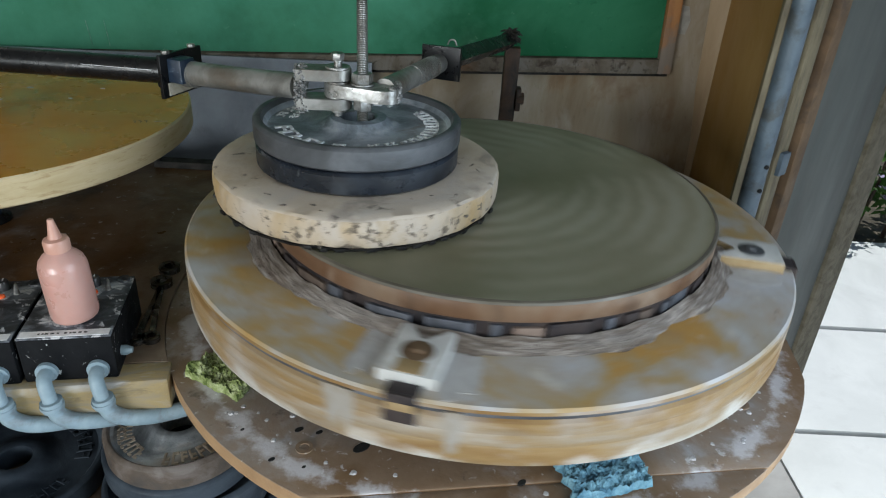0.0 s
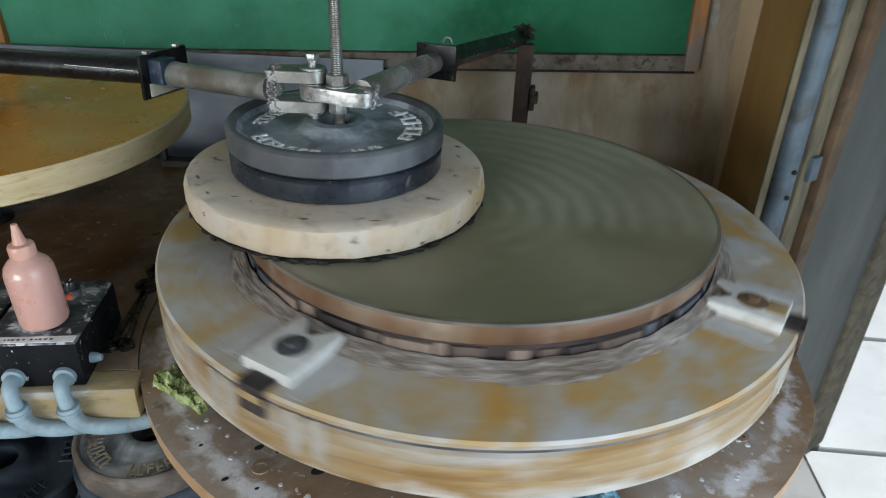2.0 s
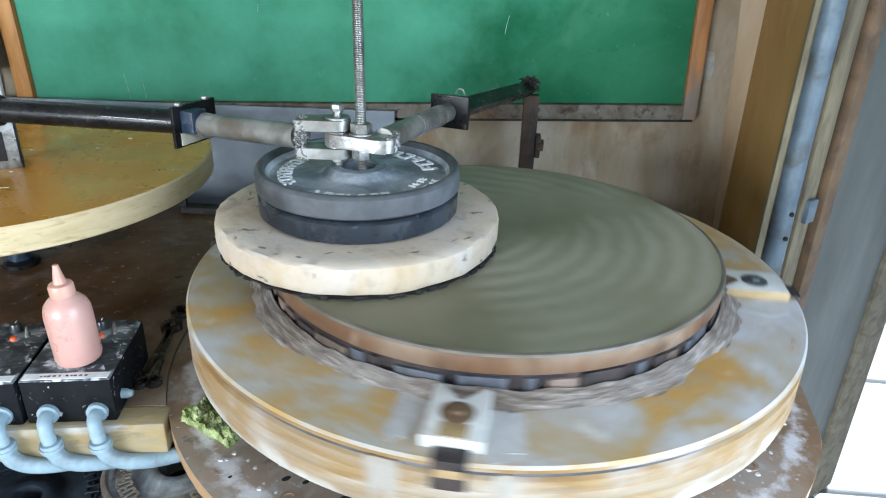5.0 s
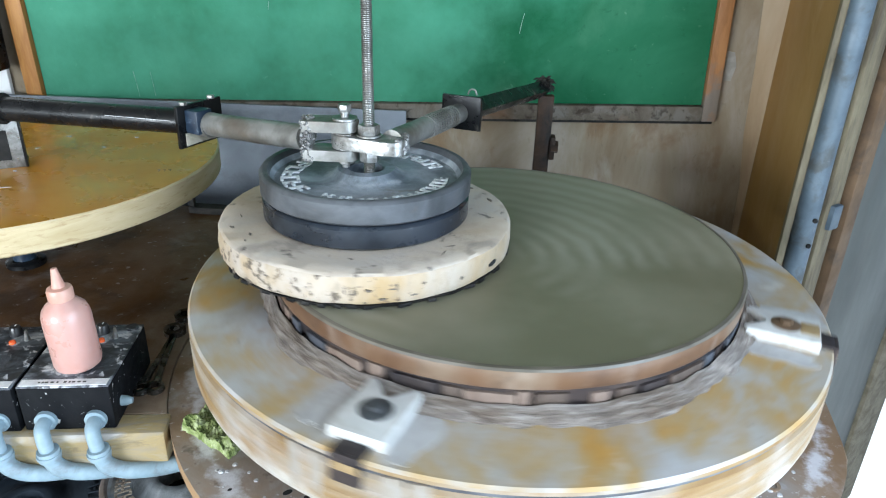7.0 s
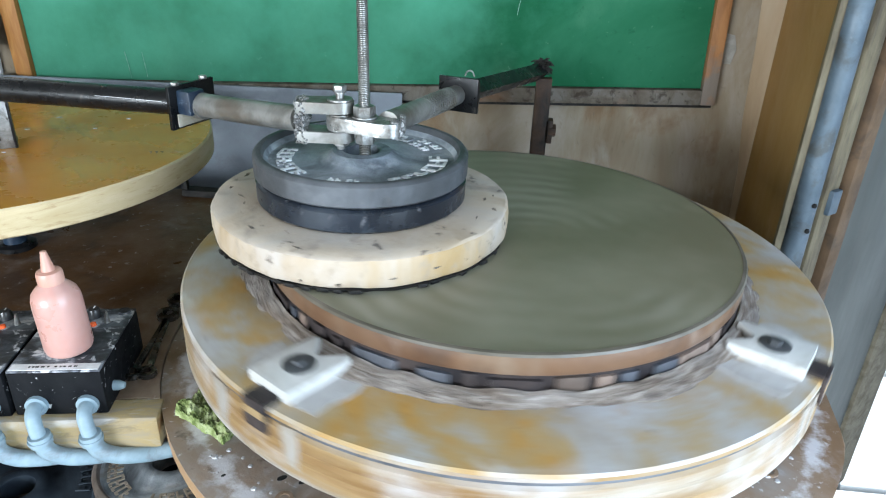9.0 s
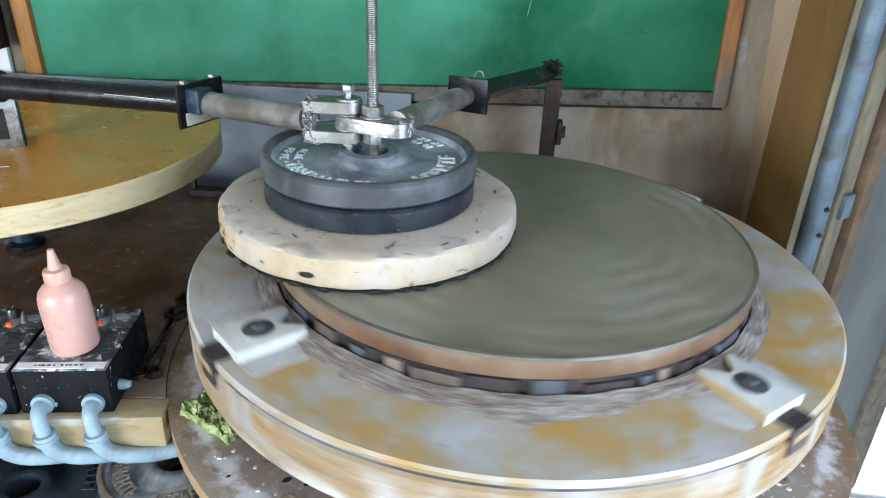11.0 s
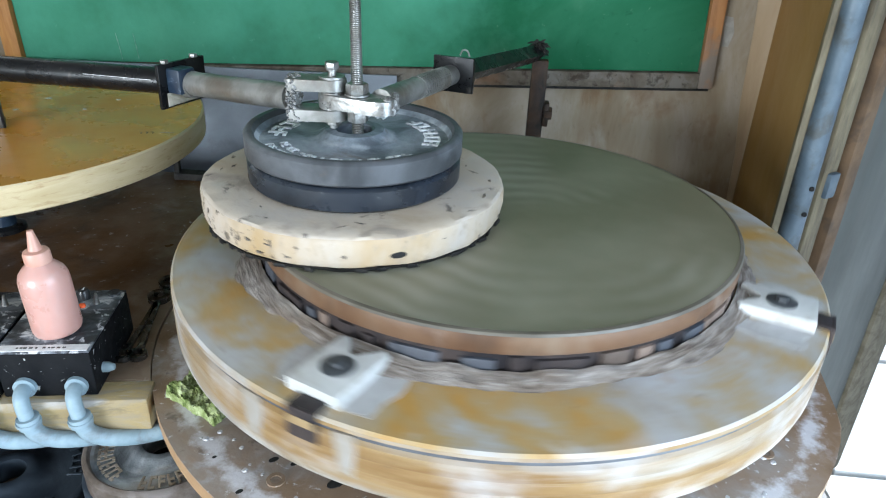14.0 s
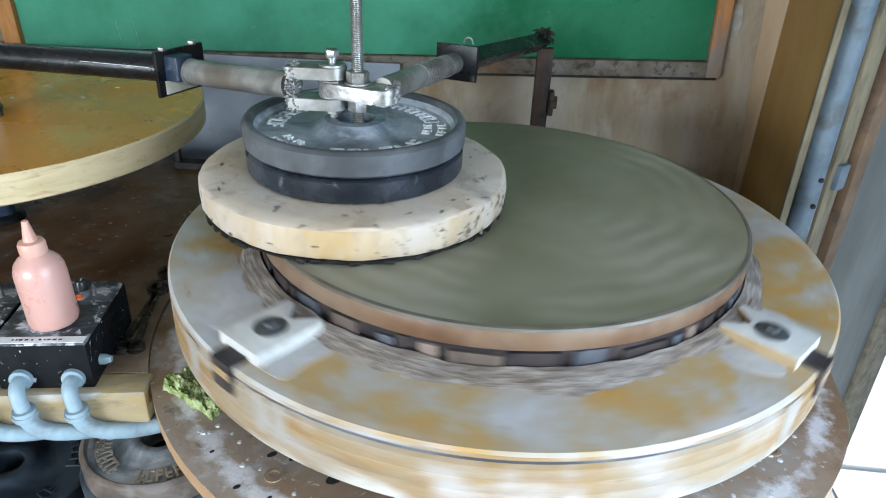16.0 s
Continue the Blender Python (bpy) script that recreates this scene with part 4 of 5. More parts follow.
def mirror_blank():
    m = thing("mirror_blank", pose(AX, AY, 1.026), "thick round glass mirror blank with brown ground edge", "mirror blank")
    R, h = 0.333, 0.054
    prof = [(0, 0), (R - 0.006, 0), (R - 0.006, 0.026), (R - 0.001, 0.028), (R, 0.030), (R, h - 0.004), (R - 0.002, h - 0.0008), (R - 0.005, h)]
    # the set-back lower band is darker than the brown edge above it
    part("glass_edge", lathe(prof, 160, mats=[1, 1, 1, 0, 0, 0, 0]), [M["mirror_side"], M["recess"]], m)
    part("bevel_ring", lathe([(R - 0.0055, h + 0.0005), (R - 0.0012, h - 0.0003), (R + 0.0006, h - 0.003)], 160), M["bevel"], m, "pale bevelled edge of the glass")
    part("slurry_film", lathe([(R - 0.0055, h), (R - 0.012, h - 0.0008), (0.24, h - 0.0016), (0.12, h - 0.002), (0, h - 0.0022)], 128), M["slurry"], m, "wet olive-grey grinding slurry on the glass")
    random.seed(8)
    a = 0.0
    while a < 354:
        w = random.choice([0.012, 0.02, 0.035, 0.055])
        a += math.degrees(w / R) * 0.5 + random.uniform(0.3, 5)
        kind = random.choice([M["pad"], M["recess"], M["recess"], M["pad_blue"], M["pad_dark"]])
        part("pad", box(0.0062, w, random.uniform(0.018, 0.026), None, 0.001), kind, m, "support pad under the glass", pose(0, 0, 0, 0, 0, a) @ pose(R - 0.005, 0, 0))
        a += math.degrees(w / R) * 0.5
    return m


def grinding_tool():
    g = thing("grinding_tool", pose(PX, PY, 1.080), "cream plaster grinding tool disc with stained edge", "grinding tool")
    bm = lathe([(0, 0.006), (0.190, 0.006), (0.199, 0.0065), (0.2015, 0.010), (0.2022, 0.018), (0.2025, 0.026), (0.2022, 0.038), (0.2008, 0.0425), (0.197, 0.0450), (0.175, 0.0457), (0.15, 0.046), (0.0, 0.046)], 180, mats=[1, 1, 1, 1, 1, 1, 1, 0, 0, 0, 0])
    for v in bm.verts:
        r = math.hypot(v.co.x, v.co.y)
        if r > 0.16:
            q = Vector((v.co.x, v.co.y, v.co.z * 1.5))
            s = 0.0022 * noise.noise(q * 22) + 0.0012 * noise.noise(q * 70)
            v.co.x *= 1 + s / r
            v.co.y *= 1 + s / r
            v.co.z += 0.0012 * noise.noise(q * 30) * (1 if r < 0.2 else 0.5)
    part("plaster_disc", bm, [M["tool"], M["tool_edge"]], g)
    part("pitch_layer", roughen(lathe([(0, 0), (0.190, 0), (0.1975, 0.001), (0.2000, 0.005), (0.19, 0.0085), (0, 0.0075)], 120), 0.002, 40, lambda c: math.hypot(c.x, c.y) > 0.15 and c.z > 0.0008), M["pitch"], g, "ragged black pitch layer under the disc")
    random.seed(9)
    tiles = bmesh.new()
    for k in range(64):
        if random.random() < 0.25:
            continue
        a = 360 * k / 64 + random.uniform(-1, 1)
        tiles = box(random.uniform(0.006, 0.012), random.uniform(0.009, 0.016), 0.005, pose(0, 0, 0, 0, 0, a) @ pose(0.197, 0, 0.0006, 0, 0, random.uniform(-15, 15)), 0.001, tiles)
    tagged(part("facet_ring", tiles, M["pitch"], g, "black grinding facets along the edge"), kind="stuff")
    # black lens proud of the edge; the pit's shade is its colour
    bm = lathe([(0, -0.0006), (0.004, -0.0006), (0.0068, 0.0006), (0.0055, 0.0012), (0, 0.0016)], 14)
    part("knot_hole", bm, M["hole"], g, "small black lens standing for a pit in the edge", pose(0, 0, 0, 0, 0, 11.9) @ pose(0.2018, 0, 0.021, 0, 90, 0) @ Matrix.Diagonal((0.62, 1.5, 1, 1)))
    random.seed(31)
    for k in range(34):
        a = random.gauss(282, 34) if k < 24 else random.uniform(0, 360)
        z = 0.009 + 0.026 * random.random() ** 1.6
        w, h = random.choice([(0.0012, 0.006), (0.005, 0.0012), (0.003, 0.003), (0.007, 0.0016), (0.002, 0.004)])
        w, h = w * random.uniform(0.5, 1.2), h * random.uniform(0.5, 1.2)
        pts = [(w * math.cos(q) * random.uniform(0.3, 1.3), h * math.sin(q) * random.uniform(0.3, 1.3)) for q in [2 * math.pi * i / 13 for i in range(13)]]
        part("stain", slab(pts, -0.002, 0.0009), M["stain"], g, "dark stain on the edge", pose(0, 0, 0, 0, 0, a) @ pose(0.2021, 0, z) @ pose(0, 0, 0, 90, 0, 90))
    for k in range(14):
        a, r = random.uniform(0, 360), random.uniform(0.152, 0.190)
        w, h = random.uniform(0.002, 0.009), random.uniform(0.001, 0.0028)
        pts = [(h * math.cos(q) * random.uniform(0.3, 1.3), w * math.sin(q) * random.uniform(0.3, 1.3)) for q in [2 * math.pi * i / 12 for i in range(12)]]
        part("stain", slab(pts, -0.002, 0.0007), M["stain"], g, "dark stain on the top", pose(0, 0, 0, 0, 0, a) @ pose(r, 0, 0.0456, 0, 0, random.uniform(-40, 40)))
    return g


def glyph_row(bm, r, a0, a1, n, z, height, gap=0.25, jitter=0.0):
    """Plain raised bars along an arc, standing in for worn lettering."""
    for k in range(n):
        a = a0 + (a1 - a0) * (k + 0.5) / n
        w = 2 * math.pi * r * abs(a1 - a0) / 360 / n * (1 - gap)
        hh = height * random.uniform(0.85, 1.0)
        at = pose(0, 0, 0, 0, 0, a) @ pose(r, 0, z)
        bm = box(hh, w * 0.34, 0.0022, at @ pose(0, -w * 0.33, 0), 0.0005, bm)
        for off in random.sample((-0.42, 0.0, 0.42), 2):
            bm = box(height * 0.17, w * 0.7, 0.0022, at @ pose(off * hh, w * 0.1, 0), 0.0005, bm)
    return bm


def weight_plate(name, at, R, h, lettered, body, rim, label, group, ink=None, recess=0.010, hub=0.040, bore=0.0235):
    w = thing(name, at, label, "weight plate", group)
    k = R / 0.144
    prof = [(bore, 0), (R * 0.93, 0), (R - 0.003, 0.002), (R, 0.005), (R + 0.0003, h - 0.005), (R - 0.0025, h - 0.0012), (R - 0.006, h), (R - 0.011 * k, h - 0.0008), (R - 0.014 * k, h - recess * 0.55), (R - 0.019 * k, h - recess),
            (R * 0.52, h - recess * 1.05), (hub * 1.55, h - recess * 1.1), (hub * 1.25, h - recess * 0.85), (hub * 1.06, h - recess * 0.5), (hub * 0.98, h - recess * 0.28), (bore + 0.003, h - recess * 0.22), (bore, h - recess * 0.35), (bore, 0)]
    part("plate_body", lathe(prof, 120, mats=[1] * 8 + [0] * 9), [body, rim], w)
    if lettered:
        random.seed(4)
        z = h - recess - 0.0006
        for a0, a1, n, hgt in ((196, 268, 6, 0.026), (312, 402, 13, 0.022), (66, 128, 7, 0.023)):
            part("word", glyph_row(bmesh.new(), R * 0.72, a0, a1, n, z, hgt, 0.2), ink or M["letter"], w, "worn pale raised word as plain bars")
        for a0 in (150, 164, 284, 298):
            for rr in (0.79, 0.66):
                part("figure", glyph_row(bmesh.new(), R * rr, a0, a0 + 11, 2, z, 0.012, 0.25), ink or M["letter"], w, "worn pale figure as plain bars")
    return w


M["stain"] = material("dark_grime_stain", [(0.4, (0.05, 0.043, 0.037)), (0.6, (0.24, 0.195, 0.15))], 90, 0.8)
TURNTABLE = turntable()
MIRROR = mirror_blank()
TOOL = grinding_tool()
PLATE_LOW = weight_plate("lower_weight_plate", pose(PX, PY, 1.126), 0.1418, 0.033, False, M["black_plate"], M["black_plate"], "black enamelled iron weight plate under another plate", "weights on the tool")
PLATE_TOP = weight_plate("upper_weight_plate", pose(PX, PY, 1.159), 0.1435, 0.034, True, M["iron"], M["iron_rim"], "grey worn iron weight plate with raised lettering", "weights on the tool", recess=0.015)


# ---- the arms that hold the tool ----
def holding_arms():
    j = thing("tool_joint", pose(0, 0, 0), "forked steel joint on a threaded rod over the weights", "arm joint")
    rx, ry = -0.1315, 0.928
    bx, by = -0.167, 0.939
    # threaded rod with real turns
    bm = tube([(rx, ry, 1.128), (rx - 0.001, ry, 1.25), (rx - 0.004, ry - 0.002, 1.62)], 0.0062, 14)
    part("threaded_rod", bm, M["bright_steel"], j, "long zinc threaded rod")
    seg, turns = 10, 190
    hel = bmesh.new()
    prev = None
    zs, ze = 1.17, 1.60
    for k in range(seg * turns + 1):
        a = 2 * math.pi * k / seg
        z = zs + (ze - zs) * k / (seg * turns)
        ox = rx - 0.001 - 0.003 * max(0, (z - 1.25) / 0.37)
        oy = ry - 0.002 * max(0, (z - 1.25) / 0.37)
        c, s = math.cos(a), math.sin(a)
        ring = [hel.verts.new((ox + r * c, oy + r * s, z + dz)) for r, dz in ((0.0061, -0.0009), (0.0080, 0.0), (0.0061, 0.0009))]
        if prev:
            for i in range(2):
                hel.faces.new((prev[i], ring[i], ring[i + 1], prev[i + 1]))
        prev = ring
    part("thread", hel, M["steel"], j, "worn thread of the rod")
    part("upper_nut", hexagon(0.0145, 0.013, None, pose(rx - 0.001, ry, 1.2405, 0, 0, 12)), M["bright_steel"], j)
    part("upper_washer", lathe([(0.007, 0), (0.0165, 0), (0.0165, 0.002), (0.007, 0.002)], 24, None, pose(rx - 0.001, ry, 1.2385)), M["bright_steel"], j)
    part("lower_nut", hexagon(0.0135, 0.015, None, pose(rx, ry, 1.204, 0, 0, 25)), M["bright_steel"], j)
    # eye plate between the forks, running to the second arm
    d2 = Vector((-0.037 + 0.085, 1.19 - 0.945)).normalized()
    yaw_eye = math.degrees(math.atan2(ry - by, rx - bx))
    L = math.hypot(rx - bx, ry - by)
    out = arc(0, 0, 0.0185, 90, 270, 12) + [(L + 0.028, -0.019)] + arc(L + 0.034, 0.0, 0.016, -60, 60, 6) + [(L + 0.028, 0.019)]
    part("eye_plate", slab(out, 1.2195, 1.2375, bevel=0.002, at=pose(bx, by, 0, 0, 0, yaw_eye)), M["bright_steel"], j, "bright ground steel eye plate")
    bm = bmesh.new()
    for k in range(12):
        a = -80 + k * 14.5
        p = Vector((rx + 0.037 + 0.010 * math.cos(radians(a)), ry + 0.002 + 0.018 * math.sin(radians(a)), 1.229 + 0.008 * math.sin(k * 1.7)))
        bm = lathe([(0, -0.006), (0.005, -0.004), (0.0065, 0), (0.005, 0.004), (0, 0.006)], 8, bm, pose(p.x, p.y, p.z, 20 * k, 15 * k, 0))
    part("eye_weld", bm, M["weld"], j, "lumpy weld of the eye plate")
    # fork
    fx, fy = -0.222, 0.934
    yaw_f = math.degrees(math.atan2(by - fy, bx - fx))
    Lf = math.hypot(bx - fx, by - fy)
    fork = [(0, -0.0175)] + arc(Lf, 0, 0.0185, -90, 90, 12) + [(0, 0.0175)]
    for z0, nm in ((1.241, "upper_fork"), (1.202, "lower_fork")):
        part(nm, slab(fork, z0, z0 + 0.015, bevel=0.002, at=pose(fx, fy, 0, 0, 0, yaw_f)), M["steel"], j, "dull steel fork plate")
    bm = bmesh.new()
    random.seed(2)
    for k in range(620):
        y, z = random.uniform(-0.019, 0.019), random.uniform(1.201, 1.257)
        if abs(y) < 0.010 and 1.216 < z < 1.242:
            continue
        r = random.uniform(0.0013, 0.0027)
        bm = lathe([(0, -r), (r * 0.8, -r * 0.5), (r, 0), (r * 0.8, r * 0.5), (0, r)], 7, bm, pose(fx, fy, z, 0, 0, yaw_f) @ pose(random.uniform(-0.002, 0.013), y, 0, 40 * k, 25 * k, 0))
    part("fork_weld", bm, M["weld"], j, "lumpy grey weld of the fork")
    part("pivot_spacer", lathe([(0, 1.2175), (0.0175, 1.2175), (0.0175, 1.2395), (0, 1.2395)], 24, None, pose(bx, by, 0)), M["bright_steel"], j)
    part("pivot_washer", lathe([(0.004, 1.256), (0.0165, 1.256), (0.0165, 1.2585), (0.004, 1.2585)], 24, None, pose(bx, by, 0)), M["bright_steel"], j)
    part("pivot_bolt", lathe([(0, 1.19), (0.0055, 1.19), (0.0055, 1.2655), (0.0078, 1.2655), (0.0078, 1.267)], 12, hexagon(0.0092, 0.009, None, pose(bx, by, 1.267)), pose(bx, by, 0)), M["bright_steel"], j, "bright hex-headed pivot bolt")
    for z in (1.1985,):
        part("pivot_nut", hexagon(0.011, 0.004, None, pose(bx, by, z - 0.003)), M["bright_steel"], j)

    # first arm: grey pipe, channel bracket, long black pipe, post
    a = thing("long_arm", pose(0, 0, 0), "grey and black steel pipe arm reaching over the bench", "pipe arm")
    c1 = Vector((-0.415, 1.045, 1.208))
    f1 = Vector((fx + 0.002, fy, 1.229))
    part("grey_pipe", tube([f1, f1.lerp(c1, 0.5), c1 + Vector((-0.02, 0.010, 0))], 0.0172, 20), M["steel"], a, "dull galvanised pipe")
    part("collar", tube([c1 + Vector((0.006, -0.003, 0)), c1 + Vector((0.022, -0.012, 0.002))], 0.0195, 20), M["steel"], a)
    byaw = math.degrees(math.atan2(1.095 - 1.015, -0.405 + 0.436))
    plate_at = pose(-0.4215, 1.053, 1.176, 0, 0, byaw)
    br = part("channel_bracket", box(0.090, 0.006, 0.064, pose(0, 0, 0), 0.0012), M["black_paint"], a, "black channel bracket", plate_at)
    # cream slab: scraped paint plus the glossy plate's reflection, given as colour
    part("pale_face", slab([(-0.034, 0.003), (0.030, 0.004), (0.042, 0.010), (0.041, 0.020), (-0.034, 0.022)], 0, 0.0015, None, pose(0, -0.003, 0, 90, 0, 0)), M["cream_wear_sheen"], br, "pale lower face, scraped and with a painted-in reflection")
    part("rear_block", box(0.044, 0.030, 0.044, pose(0, 0.014, 0.008), 0.003), M["black_paint"], br)
    part("clamp_block", box(0.032, 0.026, 0.036, pose(-0.016, -0.015, 0.022), 0.004), M["navy_paint"], br, "blue-black clamp block round the pipe")
    for x in (-0.03, 0.026):
        part("screw", hexagon(0.006, 0.005, None, pose(x, -0.001, 0.064)), M["bright_steel"], br)
    e = Vector((-1.30, 1.0757, 1.2138))
    part("black_pipe", tube([c1 + Vector((-0.012, 0.006, 0.0)), c1.lerp(e, 0.5), e], 0.0190, 20), M["black_paint"], a, "glossy black painted pipe")
    part("union", tube([(-0.742, 1.0555, 1.2105), (-0.785, 1.057, 1.211)], 0.0245, 20), M["soot_and_gap"], a, "thick black pipe union")
    part("scratch", tube([(-0.56, 1.030, 1.2165), (-0.49, 1.026, 1.2158), (-0.455, 1.025, 1.215)], 0.0004, 5), M["label_white"], a, "pale scratch along the pipe")
    part("post", tube([(-1.30, 1.0757, BENCH), (-1.30, 1.0757, 1.25)], 0.02, 16), M["black_paint"], a)

    # second arm: grey ribbed pipe, plate, black bar, post on the wall
    s = thing("short_arm", pose(0, 0, 0), "grey ribbed pipe and black bar arm on a rusty post", "pipe arm")
    p0 = Vector((rx + 0.028, ry + 0.010, 1.229))
    p1 = Vector((-0.033, 1.185, 1.212))
    part("grey_pipe", tube([p0, p0.lerp(p1, 0.5), p1], 0.0160, 20), M["steel"], s, "dull galvanised pipe")
    dirp = (p1 - p0).normalized()
    for k in range(13):
        q = p0 + dirp * (0.115 + 0.0085 * k)
        part("rib", tube([q, q + dirp * 0.0035], 0.0172, 18), M["steel"], s)
    syaw = math.degrees(math.atan2(dirp.y, dirp.x)) - 90
    bp = part("end_plate", box(0.068, 0.008, 0.056, pose(0.004, 0, 0), 0.0012), M["black_paint"], s, "black square end plate", pose(-0.033, 1.187, 1.185, 0, 0, syaw))
    part("lug", box(0.040, 0.045, 0.036, pose(0.006, 0.024, 0.008), 0.003), M["black_paint"], bp)
    part("wire_loop", tube(curve([(0.012, 0.004, 0.058), (0.016, 0.004, 0.066), (0.024, 0.004, 0.066), (0.028, 0.004, 0.058)], 4), 0.0014, 6), M["bright_steel"], bp, "thin bright wire loop")
    e2 = Vector((0.118, 1.578, 1.178))
    part("black_bar", tube([p1, p1.lerp(e2, 0.5), e2], 0.0185, 4), M["black_paint"], s, "black square bar")
    part("post", box(0.034, 0.026, 1.165 - 0.62, None, 0.003), M["rust_post"], s, "rust-stained dark upright post", pose(0.127, 1.580, 0.62))
    part("post_foot", box(0.034, 0.09, 0.05, None, 0.003), M["rust_post"], s, at=pose(0.127, 1.635, 0.62))
    part("post_bolt", hexagon(0.014, 0.016, None, pose(0, 0, 0, 0, 90, 0)), M["rust_post"], s, "rusty bolt on the post", pose(0.146, 1.572, 1.052))
    part("bolt_plate", box(0.012, 0.03, 0.052, None, 0.003), M["rust_post"], s, at=pose(0.149, 1.576, 1.024))
    random.seed(6)
    bm = bmesh.new()
    for k in range(190):
        v = Vector((random.gauss(0, 1), random.gauss(0, 1), random.gauss(0, 0.8))).normalized()
        L = random.uniform(0.004, 0.019)
        o = e2 + Vector((random.uniform(-0.006, 0.014), -0.004, random.uniform(0.0, 0.022)))
        bm = tube([o, o + v * L * 0.6, o + v * L + Vector((0, 0, -0.003))], [0.003, 0.0022, 0.0009], 4, bm)
    tagged(part("matted_grime", bm, M["soot_and_gap"], s, "matted black fibres on the bar's end"), kind="stuff")


holding_arms()


# ---- the second turntable over the bench ----
def second_turntable():
    cx, cy = -0.838, 1.142
    t = thing("second_turntable", pose(cx, cy, 0), "large amber varnished round wooden turntable with pale sawn edge", "turntable")
    R, z0, z1 = 0.369, 1.059, 1.103
    part("disc", lathe([(0, z0), (R - 0.004, z0), (R, z0 + 0.003), (R, z1 - 0.003), (R - 0.003, z1), (0.2, z1), (0, z1)], 160, mats=[1, 1, 1, 1, 0, 0]), [M["far_top"], M["far_edge"]], t)
    part("spindle", tube([(0, 0, BENCH), (0, 0, z0 + 0.001)], 0.02, 18), M["navy_paint"], t, "blue-black steel spindle")
    part("spindle_flange", lathe([(0, BENCH), (0.034, BENCH), (0.034, BENCH + 0.008), (0.024, BENCH + 0.012), (0, BENCH + 0.012)], 28), M["black_paint"], t, "round black foot flange")
    random.seed(14)
    for x, y, r in ((-0.789, 1.272, 0.006), (-0.664, 1.292, 0.005), (-0.690, 1.22, 0.004), (-0.80, 1.19, 0.005), (-0.757, 1.066, 0.003)):
        pts = [(r * math.cos(q) * random.uniform(0.6, 1.3), 0.6 * r * math.sin(q) * random.uniform(0.6, 1.2)) for q in [2 * math.pi * i / 12 for i in range(12)]]
        part("slurry_drop", slab(pts, -0.003, 0.0008), M["crust"], t, "pale dried drop", pose(x - cx, y - cy, z1))
    part("scuff", tube(curve([(-0.713 - cx, 0.995 - cy, z1), (-0.724 - cx, 0.992 - cy, z1), (-0.729 - cx, 0.985 - cy, z1), (-0.722 - cx, 0.977 - cy, z1)], 4), 0.0008, 5), M["crust"], t, "pale curved scuff")
    for x, y, a in ((-0.522, 1.116, 15), (-0.722, 0.942, -20)):
        bm = bmesh.new()
        for k in range(3):
            bm = box(0.0045, 0.0016, 0.0005, pose(0.009 * k - 0.012, 0.0045, 0), 0, bm)
            bm = box(0.0016, 0.009, 0.0005, pose(0.009 * k - 0.010, 0, 0), 0, bm)
        bm = box(0.022, 0.0016, 0.0005, pose(0.030, 0, 0), 0, bm)
        part("scale_mark", bm, M["stain"], t, "small dark scale mark as plain bars", pose(x - cx, y - cy, z1, 0, 0, a))
    return t


second_turntable()
sb = thing("slotted_bracket", pose(-0.785, 1.0755, 1.103, 0, 0, 30), "grey steel channel bracket with a slot, on the amber turntable", "bracket")
part("web", box(0.07, 0.006, 0.084, None, 0.001), M["bright_steel"], sb)
# raised black bar; the shade within the slot is its colour
part("slot", box(0.026, 0.004, 0.05, pose(0.004, -0.0025, 0.014), 0.001), M["hole"], sb, "black bar standing for the shaded slot")
part("edge", box(0.004, 0.012, 0.086, pose(0.037, 0.002, 0), 0.001), M["black_paint"], sb, "black edge flange")
part("foot", box(0.07, 0.05, 0.006, pose(0, 0.024, 0), 0.001), M["black_paint"], sb)
gc = thing("grey_fitting", pose(-0.806, 1.055, 1.2305), "dull grey cast fitting on the black pipe", "pipe fitting")
part("body", lathe([(0, 0), (0.022, 0), (0.024, 0.01), (0.017, 0.02), (0.015, 0.05), (0.012, 0.055), (0, 0.055)], 20), M["conduit"], gc)


